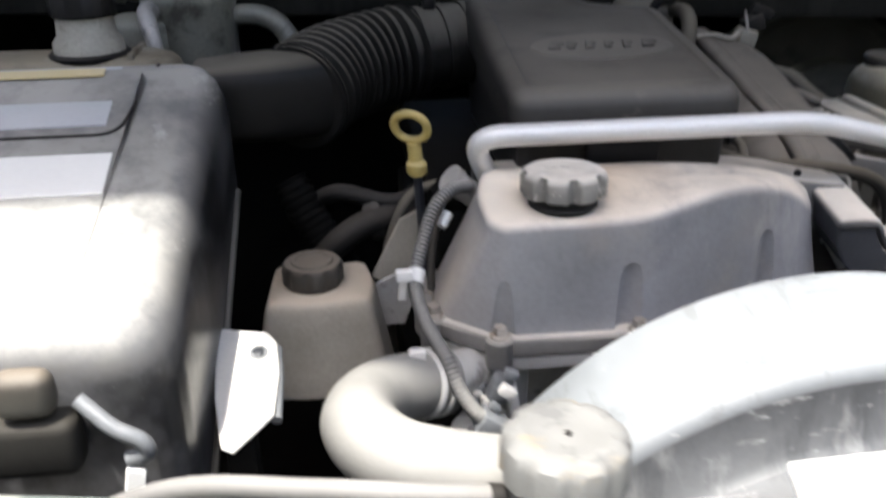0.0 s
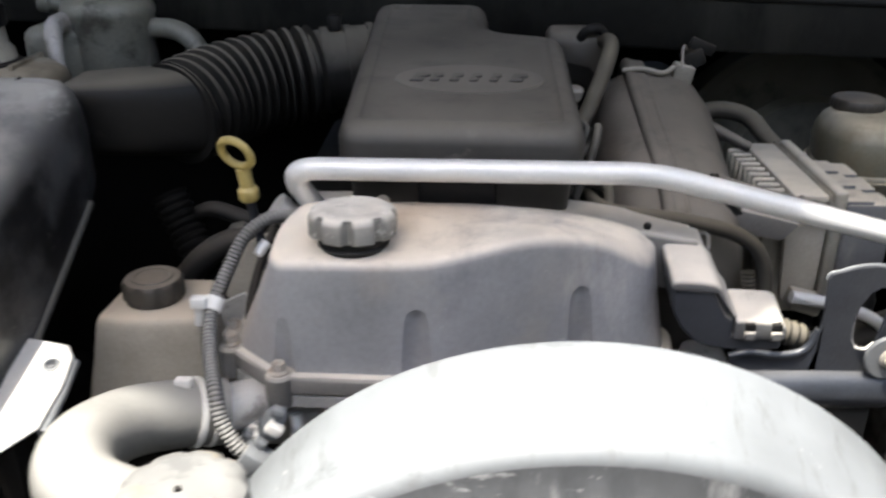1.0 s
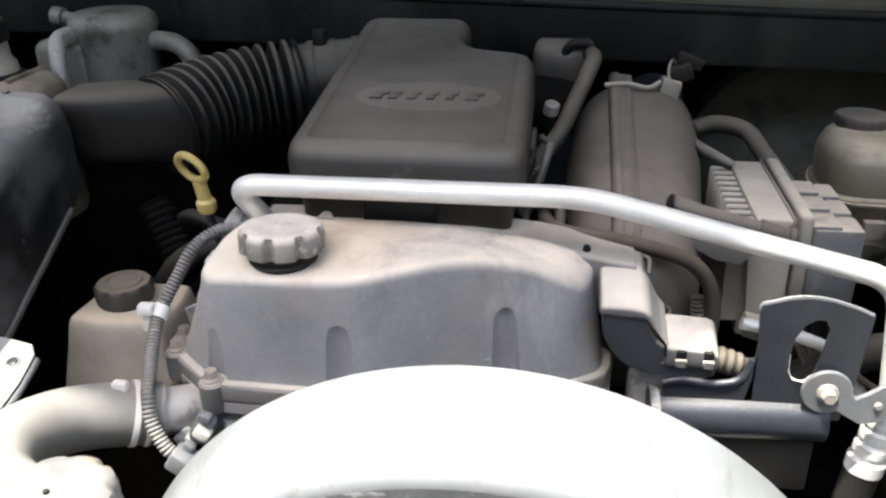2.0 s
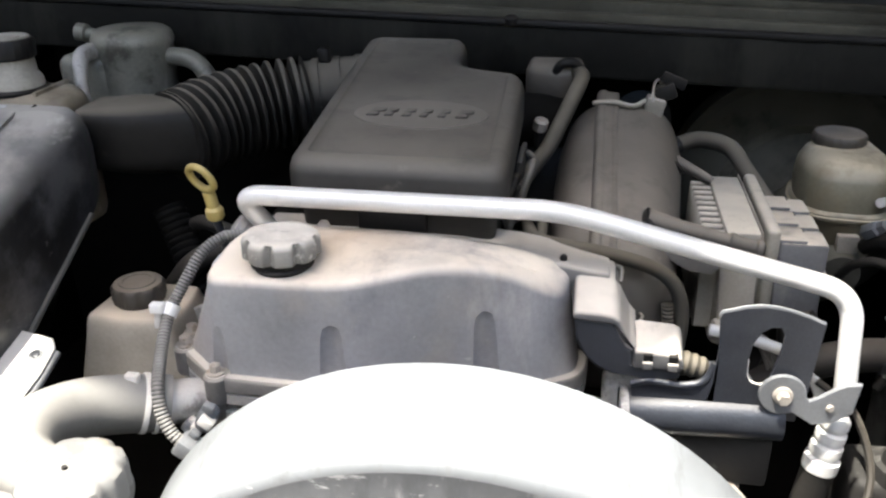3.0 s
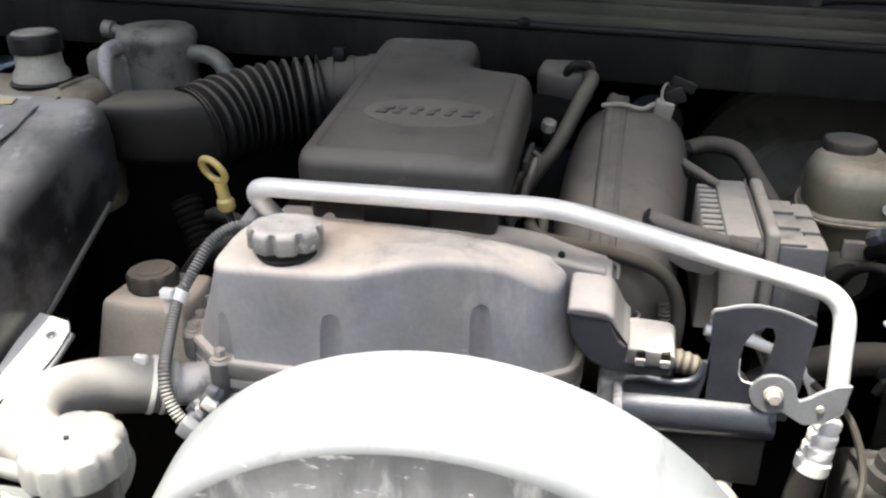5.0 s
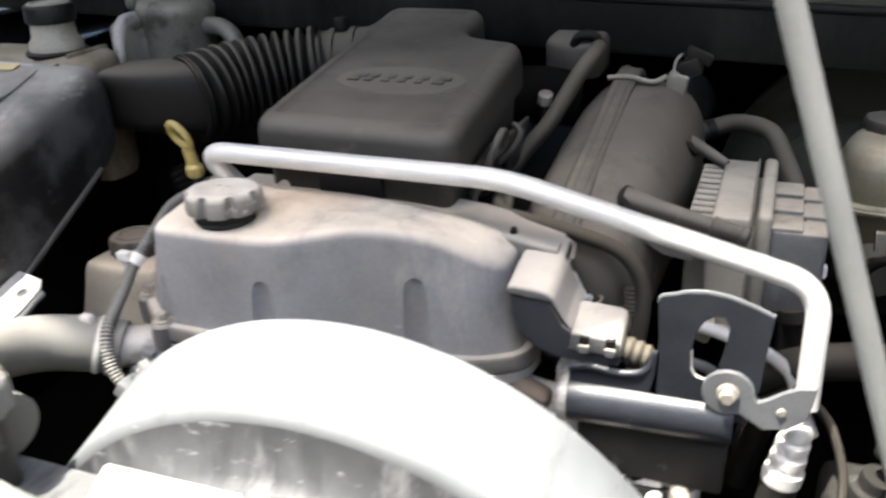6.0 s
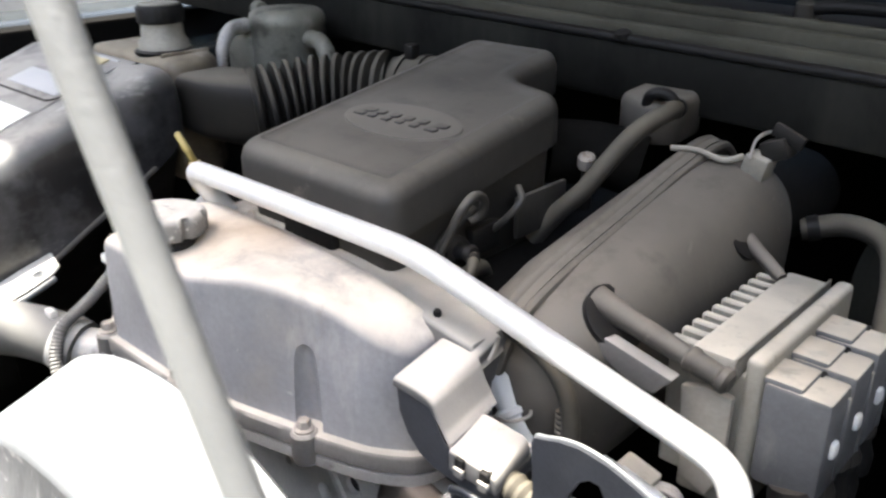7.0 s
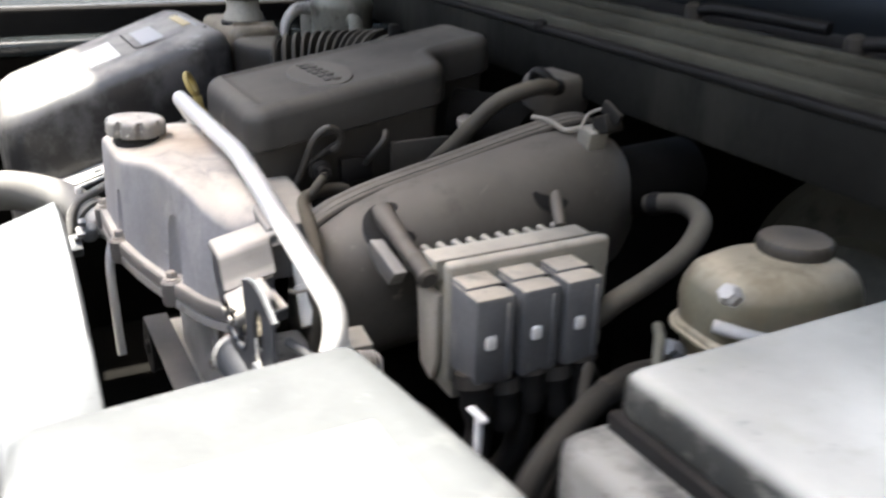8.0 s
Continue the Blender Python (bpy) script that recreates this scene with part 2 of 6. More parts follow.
M["capdark"] = material("reservoir_cap", (0.04, 0.036, 0.03), 0.5, dust=0.7, dust_colour=(0.24, 0.2, 0.155), scale=60, up=0.93, low=0.3)
M["ivory"] = material("brake_reservoir_plastic", (0.15, 0.138, 0.098), 0.34, dust=0.95, dust_colour=(0.66, 0.56, 0.4), scale=40, up=0.97, low=0.35, over=[((0.19, 0.145, 0.085), 16.0, 0.5, 0.16, 0.6, (1, 1, 0.5)), ((0.05, 0.05, 0.038), 12.0, 0.58, 0.15, 0.5, (1, 1, 1))])
M["body"] = material("body_paint", (0.009, 0.0092, 0.0085), 0.65, dust=0.2, dust_colour=(0.035, 0.033, 0.026), scale=18, vary=0.5, spec=0.1, over=[((0.036, 0.0355, 0.03), 9.0, 0.5, 0.2, 0.6, (1, 1, 0.15)), ((0.003, 0.003, 0.003), 12.0, 0.55, 0.15, 0.8, (1, 1, 0.4))])
# near-black, low-gloss base for the deep parts of the bay
M["dark"] = material("bay_black", (0.005, 0.0048, 0.0045), 0.85, dust=0.2, dust_colour=(0.02, 0.018, 0.015), scale=25, spec=0.08)
M["bracket"] = material("zinc_sheet", (0.62, 0.61, 0.59), 0.5, metal=0.2, dust=0.6, dust_colour=(0.58, 0.55, 0.49), scale=50, over=[((0.25, 0.22, 0.18), 40.0, 0.6, 0.1, 0.5, (1, 1, 1))])
M["sticker"] = material("white_sticker", (0.7, 0.7, 0.68), 0.5, dust=0.2, dust_colour=(0.5, 0.48, 0.44), scale=40, vary=0.06, bump=0.03)
M["battery"] = material("battery_cover", (0.035, 0.037, 0.035), 0.55, dust=0.98, dust_colour=(0.7, 0.7, 0.645), scale=25, up=0.97, low=0.35, vary=0.2, spec=0.3, over=[((0.5, 0.49, 0.44), 10.0, 0.53, 0.18, 0.5, (1, 1, 1)), ((0.42, 0.42, 0.36), 28.0, 0.55, 0.12, 0.45, (1, 1, 1)), ((0.25, 0.25, 0.23), 60.0, 0.64, 0.06, 0.4, (1, 1, 1))])
M["fuse"] = material("fuse_box_cover", (0.058, 0.064, 0.07), 0.4, dust=0.6, dust_colour=(0.119, 0.126, 0.13), scale=20, vary=0.4, stain=((0.16, 0.166, 0.166), 12.0, 0.55), over=[((0.062, 0.067, 0.072), 9.0, 0.56, 0.12, 0.55, (1, 1, 1)), ((0.19, 0.2, 0.2), 40.0, 0.62, 0.06, 0.5, (1, 1, 1))])
M["ink"] = material("pale_notice_print", (0.36, 0.385, 0.43), 0.45, dust=0.5, dust_colour=(0.4, 0.4, 0.39), vary=0.15, bump=0.0)
M["orange"] = material("yellow_print", (0.55, 0.45, 0.22), 0.5, dust=0.4, dust_colour=(0.42, 0.39, 0.32), vary=0.1, bump=0.0)
M["fade"] = material("faded_yellow_sticker", (0.34, 0.31, 0.2), 0.5, vary=0.2, dust=0.4, dust_colour=(0.4, 0.39, 0.35), bump=0.0)
M["glass"] = material("windscreen_glass", (0.004, 0.005, 0.006), 0.5, dust=0.1, dust_colour=(0.04, 0.038, 0.034), scale=20, bump=0.0, spec=0.1)
M["asphalt"] = material("concrete_ground", (0.22, 0.21, 0.195), 0.9, scale=4, vary=0.3, bump=0.4)
M["stucco"] = material("added_wall_plaster", (0.3, 0.28, 0.25), 0.9, scale=6, vary=0.2)
M["servo"] = material("servo_paint", (0.03, 0.031, 0.028), 0.5, dust=0.8, dust_colour=(0.2, 0.19, 0.15), scale=25, up=0.96, low=-0.2, spec=0.2, over=[((0.012, 0.012, 0.011), 9.0, 0.54, 0.14, 0.6, (1, 1, 1))])
M["padcap"] = material("pressure_cap_dust", (0.1, 0.1, 0.098), 0.55, dust=0.95, dust_colour=(0.2, 0.198, 0.19), scale=70, up=0.5, low=-0.1, over=[((0.28, 0.22, 0.13), 30.0, 0.58, 0.1, 0.6, (1, 1, 1)), ((0.09, 0.09, 0.09), 40.0, 0.56, 0.1, 0.6, (1, 1, 1))])
M["pad"] = material("hood_underside", (0.05, 0.05, 0.05), 0.8, scale=18)
M["rod"] = material("prop_rod_paint", (0.22, 0.227, 0.227), 0.4, dust=0.2, scale=90, vary=0.1)
M["fender"] = material("fender_paint", (0.012, 0.016, 0.018), 0.16, dust=0.15, dust_colour=(0.09, 0.095, 0.09), scale=18, vary=0.4)
M["gasket"] = material("brown_gasket", (0.06, 0.048, 0.04), 0.7, dust=0.5, dust_colour=(0.22, 0.175, 0.14), scale=60)
M["case"] = material("battery_case", (0.05, 0.05, 0.047), 0.6, scale=30, vary=0.3, over=[((0.32, 0.31, 0.285), 9.0, 0.44, 0.14, 0.85, (1, 1, 1)), ((0.05, 0.047, 0.04), 22.0, 0.55, 0.1, 0.7, (1, 1, 1))])
M["servohose"] = material("servo_hose_rubber", (0.025, 0.024, 0.022), 0.6, dust=0.85, dust_colour=(0.2, 0.175, 0.135), scale=40, up=0.92, low=-0.1, spec=0.25)
M["ear"] = material("clamp_steel", (0.15, 0.158, 0.168), 0.45, metal=0.2, dust=0.2, dust_colour=(0.24, 0.24, 0.235), scale=70)
M["canister"] = material("canister_metal", (0.17, 0.172, 0.15), 0.4, metal=0.2, dust=0.55, dust_colour=(0.24, 0.225, 0.175), scale=50, up=0.9, low=0.1, spec=0.45, over=[((0.04, 0.037, 0.03), 20.0, 0.52, 0.12, 0.7, (1, 1, 1)), ((0.3, 0.29, 0.26), 24.0, 0.62, 0.08, 0.6, (1, 1, 0.4))])
M["shroudface"] = material("shroud_face_plastic", (0.05, 0.052, 0.056), 0.4, dust=0.6, dust_colour=(0.2, 0.205, 0.21), scale=20, up=0.9, low=0.1, vary=0.4, over=[((0.035, 0.037, 0.04), 30.0, 0.5, 0.14, 0.7, (1, 0.3, 0.3)), ((0.3, 0.3, 0.3), 30.0, 0.56, 0.14, 0.45, (1, 0.4, 0.4)), ((0.36, 0.36, 0.36), 90.0, 0.62, 0.05, 0.5, (0.25, 1, 1)), ((0.4, 0.4, 0.39), 130.0, 0.66, 0.05, 0.5, (0.5, 1, 1))])
M["harness"] = material("dusty_cable_sheath", (0.012, 0.0115, 0.0105), 0.65, dust=0.55, dust_colour=(0.065, 0.058, 0.047), scale=40, up=0.93, low=0.0, spec=0.2)
# dark mottled metal for low engine parts
M["darkmetal"] = material("dark_metal", (0.028, 0.027, 0.026), 0.6, dust=0.25, dust_colour=(0.045, 0.042, 0.037), scale=40, spec=0.2, over=[((0.12, 0.118, 0.11), 30.0, 0.6, 0.08, 0.6, (1, 1, 1))])
M["flange"] = material("flange_plastic", (0.13, 0.125, 0.118), 0.5, dust=0.9, dust_colour=(0.52, 0.48, 0.42), scale=60, up=0.93, low=0.3)
M["ledge"] = material("cowl_ledge", (0.036, 0.035, 0.028), 0.65, dust=0.7, dust_colour=(0.145, 0.136, 0.104), scale=30, vary=0.6, spec=0.12, over=[((0.008, 0.008, 0.007), 9.0, 0.51, 0.12, 0.85, (0.35, 1, 1))])
M["seal"] = material("seal_rubber", (0.012, 0.012, 0.012), 0.55, dust=0.6, dust_colour=(0.11, 0.095, 0.075), scale=30, vary=0.4)


# ---- building helpers ----
def thing(name, base, label, category, group="", kind=""):
    """An empty at the base of a thing, which parents its parts."""
    ob = new(name)
    ob.location = base
    ob.empty_display_size = 0.02
    return tagged(ob, label, category, group, kind)


def origin_of(ob):
    at = Vector((0, 0, 0))
    while ob is not None:
        at += ob.location
        ob = ob.parent
    return at


def mesh_of(name, bm, mat, at, angle=38):
    bmesh.ops.remove_doubles(bm, verts=bm.verts, dist=1e-6)
    bmesh.ops.recalc_face_normals(bm, faces=bm.faces)
    bm.transform(Matrix.Translation(-at))
    for f in bm.faces:
        f.smooth = True
    me = bpy.data.meshes.new(name)
    bm.to_mesh(me)
    bm.free()
    me.set_sharp_from_angle(angle=radians(angle))
    me.materials.append(mat)
    return me


def part(name, bm, mat, parent, label="", angle=38):
    """One mesh object, its shape given in world places, under a thing or a part."""
    ob = new(name, mesh_of(name, bm, mat, origin_of(parent), angle))
    ob.parent = parent
    return tagged(ob, label)


def solid(name, bm, mat, base, label, category, group="", kind="", angle=38):
    """A thing that is one mesh."""
    base = Vector(base)
    ob = new(name, mesh_of(name, bm, mat, base, angle))
    ob.location = base
    return tagged(ob, label, category, group, kind)


def join(*bms):
    out = bms[0]
    for other in bms[1:]:
        me = bpy.data.meshes.new("joining")
        other.to_mesh(me)
        other.free()
        out.from_mesh(me)
        bpy.data.meshes.remove(me)
    return out


def smooth_path(pts, n=8):
    """Points along a smooth curve through pts."""
    p = [Vector(q) for q in pts]
    if len(p) < 3:
        return [p[0].lerp(p[-1], i / n) for i in range(n + 1)]
    p = [2 * p[0] - p[1], *p, 2 * p[-1] - p[-2]]
    out = []
    for i in range(1, len(p) - 2):
        a, b, c, d = p[i - 1:i + 3]
        for k in range(n):
            t = k / n
            out.append(0.5 * ((2 * b) + (c - a) * t + (2 * a - 5 * b + 4 * c - d) * t * t + (3 * b - a - 3 * c + d) * t ** 3))
    return out + [p[-2]]


def bent_path(pts, r, n=7):
    """Straight runs joined by round bends of radius r."""
    p = [Vector(q) for q in pts]
    out = [p[0]]
    for a, b, c in zip(p, p[1:], p[2:]):
        u, v = (a - b), (c - b)
        k = min(r, u.length * 0.45, v.length * 0.45)
        s, e = b + u.normalized() * k, b + v.normalized() * k
        for i in range(n + 1):
            t = i / n
            out.append((1 - t) ** 2 * s + 2 * t * (1 - t) * b + t * t * e)
    return out + [p[-1]]


def sweep(path, radius, seg=16, cap=True):
    """A round tube along path; radius: a number, or a function of the length run so far."""
    bm = bmesh.new()
    rings, run = [], 0.0
    side = None
    for i, p in enumerate(path):
        d = (path[min(i + 1, len(path) - 1)] - path[max(i - 1, 0)]).normalized()
        if side is None:
            side = d.orthogonal().normalized()
        side = (side - d * side.dot(d)).normalized()
        other = d.cross(side)
        if i:
            run += (p - path[i - 1]).length
        r = radius(run) if callable(radius) else radius
        rings.append([bm.verts.new(p + r * (math.cos(a) * side + math.sin(a) * other)) for a in (2 * math.pi * k / seg for k in range(seg))])
    for a, b in zip(rings, rings[1:]):
        for k in range(seg):
            bm.faces.new((a[k], a[(k + 1) % seg], b[(k + 1) % seg], b[k]))
    if cap:
        bm.faces.new(rings[0][::-1])
        bm.faces.new(rings[-1])
    return bm


def resample(path, step):
    out, left = [path[0]], step
    for a, b in zip(path, path[1:]):
        d, done = (b - a).length, 0.0
        while d - done >= left:
            done += left
            out.append(a.lerp(b, done / d))
            left = step
        left -= d - done
    return out


def ribbed(pts, r, pitch, depth, seg=16, n=10):
    """A corrugated tube."""
    path = resample(smooth_path(pts, n), pitch / 6)
    return sweep(path, lambda s: r - depth * (0.5 - 0.5 * math.cos(2 * math.pi * s / pitch)) ** 2, seg)


def turned(at, axis, profile, seg=32, lobes=0, lobe=0.0, lobe_from=0, lobe_to=99):
    """A turned form: profile of (radius, height along the axis), optionally with finger lobes."""
    axis = Vector(axis).normalized()
    m = Matrix.Translation(at) @ axis.to_track_quat("Z", "Y").to_matrix().to_4x4()
    bm = bmesh.new()
    rings = []
    for j, (r, h) in enumerate(profile):
        ring = []
        for k in range(seg):
            a = 2 * math.pi * k / seg
            f = 1.0
            if lobes and lobe_from <= j <= lobe_to:
                f = 1 - lobe * max(0.0, math.cos(lobes * a)) ** 2
            ring.append(bm.verts.new(m @ Vector((f * r * math.cos(a), f * r * math.sin(a), h))))
        rings.append(ring)
    for a, b in zip(rings, rings[1:]):
        for k in range(seg):
            bm.faces.new((a[k], a[(k + 1) % seg], b[(k + 1) % seg], b[k]))
    bm.faces.new(rings[0][::-1])
    bm.faces.new(rings[-1])
    return bm


def bevelled(bm, width, seg=2, angle=30):
    bmesh.ops.recalc_face_normals(bm, faces=bm.faces)
    edges = [e for e in bm.edges if len(e.link_faces) == 2 and e.calc_face_angle() > radians(angle)]
    if width:
        bmesh.ops.bevel(bm, geom=edges, offset=width, segments=seg, affect="EDGES", profile=0.5, clamp_overlap=True)
    return bm


def block(x0, x1, y0, y1, z0, z1, bevel=0.004, seg=2, taper=0.0):
    """A box with rounded edges; taper draws its top in."""
    bm = bmesh.new()
    v = [bm.verts.new((x + (taper if x == x0 else -taper) * (z == z1), y + (taper if y == y0 else -taper) * (z == z1), z)) for z in (z0, z1) for x, y in ((x0, y0), (x1, y0), (x1, y1), (x0, y1))]
    for f in ((3, 2, 1, 0), (4, 5, 6, 7), (0, 1, 5, 4), (1, 2, 6, 5), (2, 3, 7, 6), (3, 0, 4, 7)):
        bm.faces.new([v[i] for i in f])
    return bevelled(bm, bevel, seg)


def turn_about(bm, at, axis, degrees):
    bm.transform(Matrix.Translation(at) @ Matrix.Rotation(radians(degrees), 4, axis) @ Matrix.Translation(-Vector(at)))
    return bm


def prism(outline, at, u, v, depth, bevel=0.003, seg=2):
    """An outline in the plane of u and v at a place, made thick along their normal."""
    at, u, v = Vector(at), Vector(u).normalized(), Vector(v)
    w = u.cross(v).normalized()
    v = w.cross(u)
    bm = bmesh.new()
    a = [bm.verts.new(at + u * p + v * q) for p, q in outline]
    b = [bm.verts.new(at + u * p + v * q + w * depth) for p, q in outline]
    n = len(a)
    bm.faces.new(a[::-1])
    bm.faces.new(b)
    for k in range(n):
        bm.faces.new((a[k], a[(k + 1) % n], b[(k + 1) % n], b[k]))
    return bevelled(bm, bevel, seg)


def rounded(poly, r, inset=0.0, n=5):
    """A counter-clockwise outline with rounded corners, drawn in by inset."""
    m = len(poly)
    p = [Vector(q) for q in poly]
    lines = []
    for i in range(m):
        d = (p[(i + 1) % m] - p[i]).normalized()
        lines.append((p[i] + Vector((-d.y, d.x)) * inset, d))
    corner = []
    for i in range(m):
        (a, d), (b, e) = lines[i - 1], lines[i]
        cr = d.x * e.y - d.y * e.x
        t = ((b - a).x * e.y - (b - a).y * e.x) / cr if abs(cr) > 1e-6 else (b - a).dot(d)
        corner.append((a + d * t, cr > 0))
    out = []
    for i in range(m):
        c, convex = corner[i]
        u, v = corner[i - 1][0] - c, corner[(i + 1) % m][0] - c
        k = max(0.001, r - inset if convex else r + inset)
        k = min(k, u.length * 0.45, v.length * 0.45)
        s, e = c + u.normalized() * k, c + v.normalized() * k
        for j in range(n + 1):
            t = j / n
            out.append((1 - t) ** 2 * s + 2 * t * (1 - t) * c + t * t * e)
    return out


def loft(rings, bottom=True, top=True):
    bm = bmesh.new()
    vs = [[bm.verts.new(q) for q in ring] for ring in rings]
    n = len(vs[0])
    for a, b in zip(vs, vs[1:]):
        for k in range(n):
            bm.faces.new((a[k], a[(k + 1) % n], b[(k + 1) % n], b[k]))
    if bottom:
        bm.faces.new(vs[0][::-1])
    if top:
        bm.faces.new(vs[-1])
    return bm


def bolt_form(at, axis=(0, 0, 1), r=0.006, washer=0.0085):
    """A hexagonal flange bolt, its washer down at the place."""
    return join(turned(at, axis, [(washer, 0), (washer, 0.002), (washer * 0.8, 0.003)], 20),
                turned(Vector(at) + Vector(axis).normalized() * 0.0025, axis, [(r, 0), (r, 0.006), (r * 0.85, 0.0072)], 6))


# ---- valve cover and the engine under it ----
def along_pair(low, high, step):
    """The same number of points round two like outlines, about step apart on the first."""
    a, b = [], []
    m = len(low)
    for i in range(m):
        n = max(1, math.ceil((low[(i + 1) % m] - low[i]).length / step))
        for k in range(n):
            a.append(low[i].lerp(low[(i + 1) % m], k / n))
            b.append(high[i].lerp(high[(i + 1) % m], k / n))
    return a, b


def along(poly, n):
    """n points on each side of a closed outline."""
    m = len(poly)
    return [Vector(poly[i]).lerp(Vector(poly[(i + 1) % m]), k / n) for i in range(m) for k in range(n)]


FLANGE = [(0.045, 0.448), (0.16, 0.452), (0.225, 0.466), (0.29, 0.487), (0.348, 0.51), (0.381, 0.538), (0.386, 0.588), (-0.002, 0.588), (-0.012, 0.505), (0.0, 0.487)]
TOP = [(0.048, 0.462), (0.16, 0.466), (0.22, 0.479), (0.28, 0.5), (0.335, 0.526), (0.36, 0.553), (0.364, 0.582), (0.05, 0.582), (0.036, 0.525), (0.038, 0.478)]
SCALLOPS = ((0.047, 0.4545, 0.0125, 0.07, 1.082), (0.157, 0.4575, 0.0135, 0.05, 1.087), (0.292, 0.4975, 0.0125, 0.05, 1.091))


def flange_z(x):
    d = x - 0.045
    return 1.0215 - 0.02 * d - 0.14 * d * d


CREASE = ((-0.05, 1.119), (0.05, 1.122), (0.14, 1.1215), (0.175, 1.123), (0.21, 1.1305), (0.24, 1.1345), (0.275, 1.131), (0.3, 1.1235), (0.325, 1.11), (0.345, 1.092), (0.37, 1.06))


def cover_top(x, y):
    """Height of the cover's top: a wavy front crease, a plain slope behind it."""
    front = sum(np.interp(x + d, [q[0] for q in CREASE], [q[1] for q in CREASE]) for d in (-0.015, -0.0075, 0, 0.0075, 0.015)) / 5
    rear = 1.129 - 0.7 * max(0.0, x - 0.18) ** 2
    k = max(0.0, min(1.0, (y - 0.475 - 0.25 * max(0.0, x - 0.16)) / 0.075))
    k = k * k * (3 - 2 * k)
    return front + (rear - front) * k


def carved(bm, *cutters):
    """A solid with other solids cut out of it."""
    obs = []
    for b in (bm, join(*cutters)):
        me = bpy.data.meshes.new("carving")
        b.to_mesh(me)
        b.free()
        obs.append(new("carving", me))
    cut = obs[0].modifiers.new("cut", "BOOLEAN")
    cut.operation, cut.object, cut.solver = "DIFFERENCE", obs[1], "EXACT"
    dg = bpy.context.evaluated_depsgraph_get()
    out = bmesh.new()
    out.from_mesh(obs[0].evaluated_get(dg).to_mesh())
    for ob in obs:
        me = ob.data
        bpy.data.objects.remove(ob)
        bpy.data.meshes.remove(me)
    return out


def valve_cover():
    t = thing("valve_cover", (0.18, 0.55, 1.0), "dusty grey plastic engine valve cover with brown dust on top", "engine cover")
    low, high = rounded(FLANGE, 0.02, 0.009, 6), rounded(TOP, 0.018, 0.0, 6)
    low, high = along_pair(low, high, 0.005)
    rings = []
    for f, inset in (*((0.1 * q, 0.0) for q in range(9)), (0.87, 0.0), (0.92, 0.0003), (0.953, 0.0012), (0.976, 0.003), (0.991, 0.0056), (0.998, 0.009), (1.0, 0.0125), (1.0, 0.02), (1.0, 0.028), (1.0, 0.036)):
        ring = []
        for a, b in zip(low, high):
            p = a.lerp(b, min(f, 0.88) / 0.88)
            inward = Vector((max(0.075, min(0.33, p.x)), 0.53 + 0.12 * max(0.0, p.x - 0.2))) - p
            p = p + inward.normalized() * min(inset, inward.length * 0.95)
            z0 = flange_z(p.x) + 0.004
            ring.append((p.x, p.y, z0 + (cover_top(p.x, p.y) - z0) * f))
        rings.append(ring)
    cutters = []
    for x, y, r, lean, top in SCALLOPS:
        z = flange_z(x)
        cutters.append(turned((x, y, z), (0, -lean, 1), [(r, -0.01), (r, top - z - 0.016), (r * 0.93, top - z - 0.009), (r * 0.72, top - z - 0.004), (r * 0.4, top - z - 0.001), (r * 0.05, top - z)], 40))
    part("shell", carved(loft(rings), *cutters), M["cover"], t, angle=24)
    part("rear_tab", prism([(0.108, 0), (0.132, 0), (0.127, 0.012), (0.123, 0.017), (0.117, 0.017), (0.113, 0.012)], (0, 0.572, 1.118), (1, 0, 0), (0, 0.5, 0.85), 0.004, 0.0012, 1), M["cover"], t)
    out = rounded(FLANGE, 0.02, 0.0, 6)
    mid = rounded(FLANGE, 0.02, 0.002, 6)
    rim = [[(p.x, p.y, flange_z(p.x) - 0.009) for p in out], [(p.x, p.y, flange_z(p.x) + 0.003) for p in out], [(p.x, p.y, flange_z(p.x) + 0.0055) for p in mid], [(p.x, p.y, flange_z(p.x) + 0.0055) for p in rounded(FLANGE, 0.02, 0.012, 6)]]
    part("flange", loft(rim), M["flange"], t, "dusty plastic flange")
    part("gasket", loft([[(p.x, p.y, flange_z(p.x) + z) for p in rounded(FLANGE, 0.02, 0.0035, 6)] for z in (-0.012, -0.0092)]), M["gasket"], t, "brown rubber gasket edge")
    part("lower_flange", loft([[(p.x, p.y, flange_z(p.x) + z) for p in rounded(FLANGE, 0.02, i, 6)] for i, z in ((0.004, -0.024), (0.0005, -0.022), (0.0005, -0.0122))]), M["cast"], t, "stained metal lower flange")
    for x, y in ((0.046, 0.455), (0.164, 0.4575), (0.292, 0.4925), (-0.003, 0.497), (-0.006, 0.52)):
        z = flange_z(x)
        boss = part("boss", turned((x, y, z - 0.022), (0, 0, 1), [(0.0105, 0), (0.0115, 0.004), (0.0115, 0.026), (0.0095, 0.0285)], 24), M["flange"], t)
        part("bolt", bolt_form((x, y, z + 0.0065)), M["zinc"], boss, "dusty zinc flange bolt")
    return t


valve_cover()


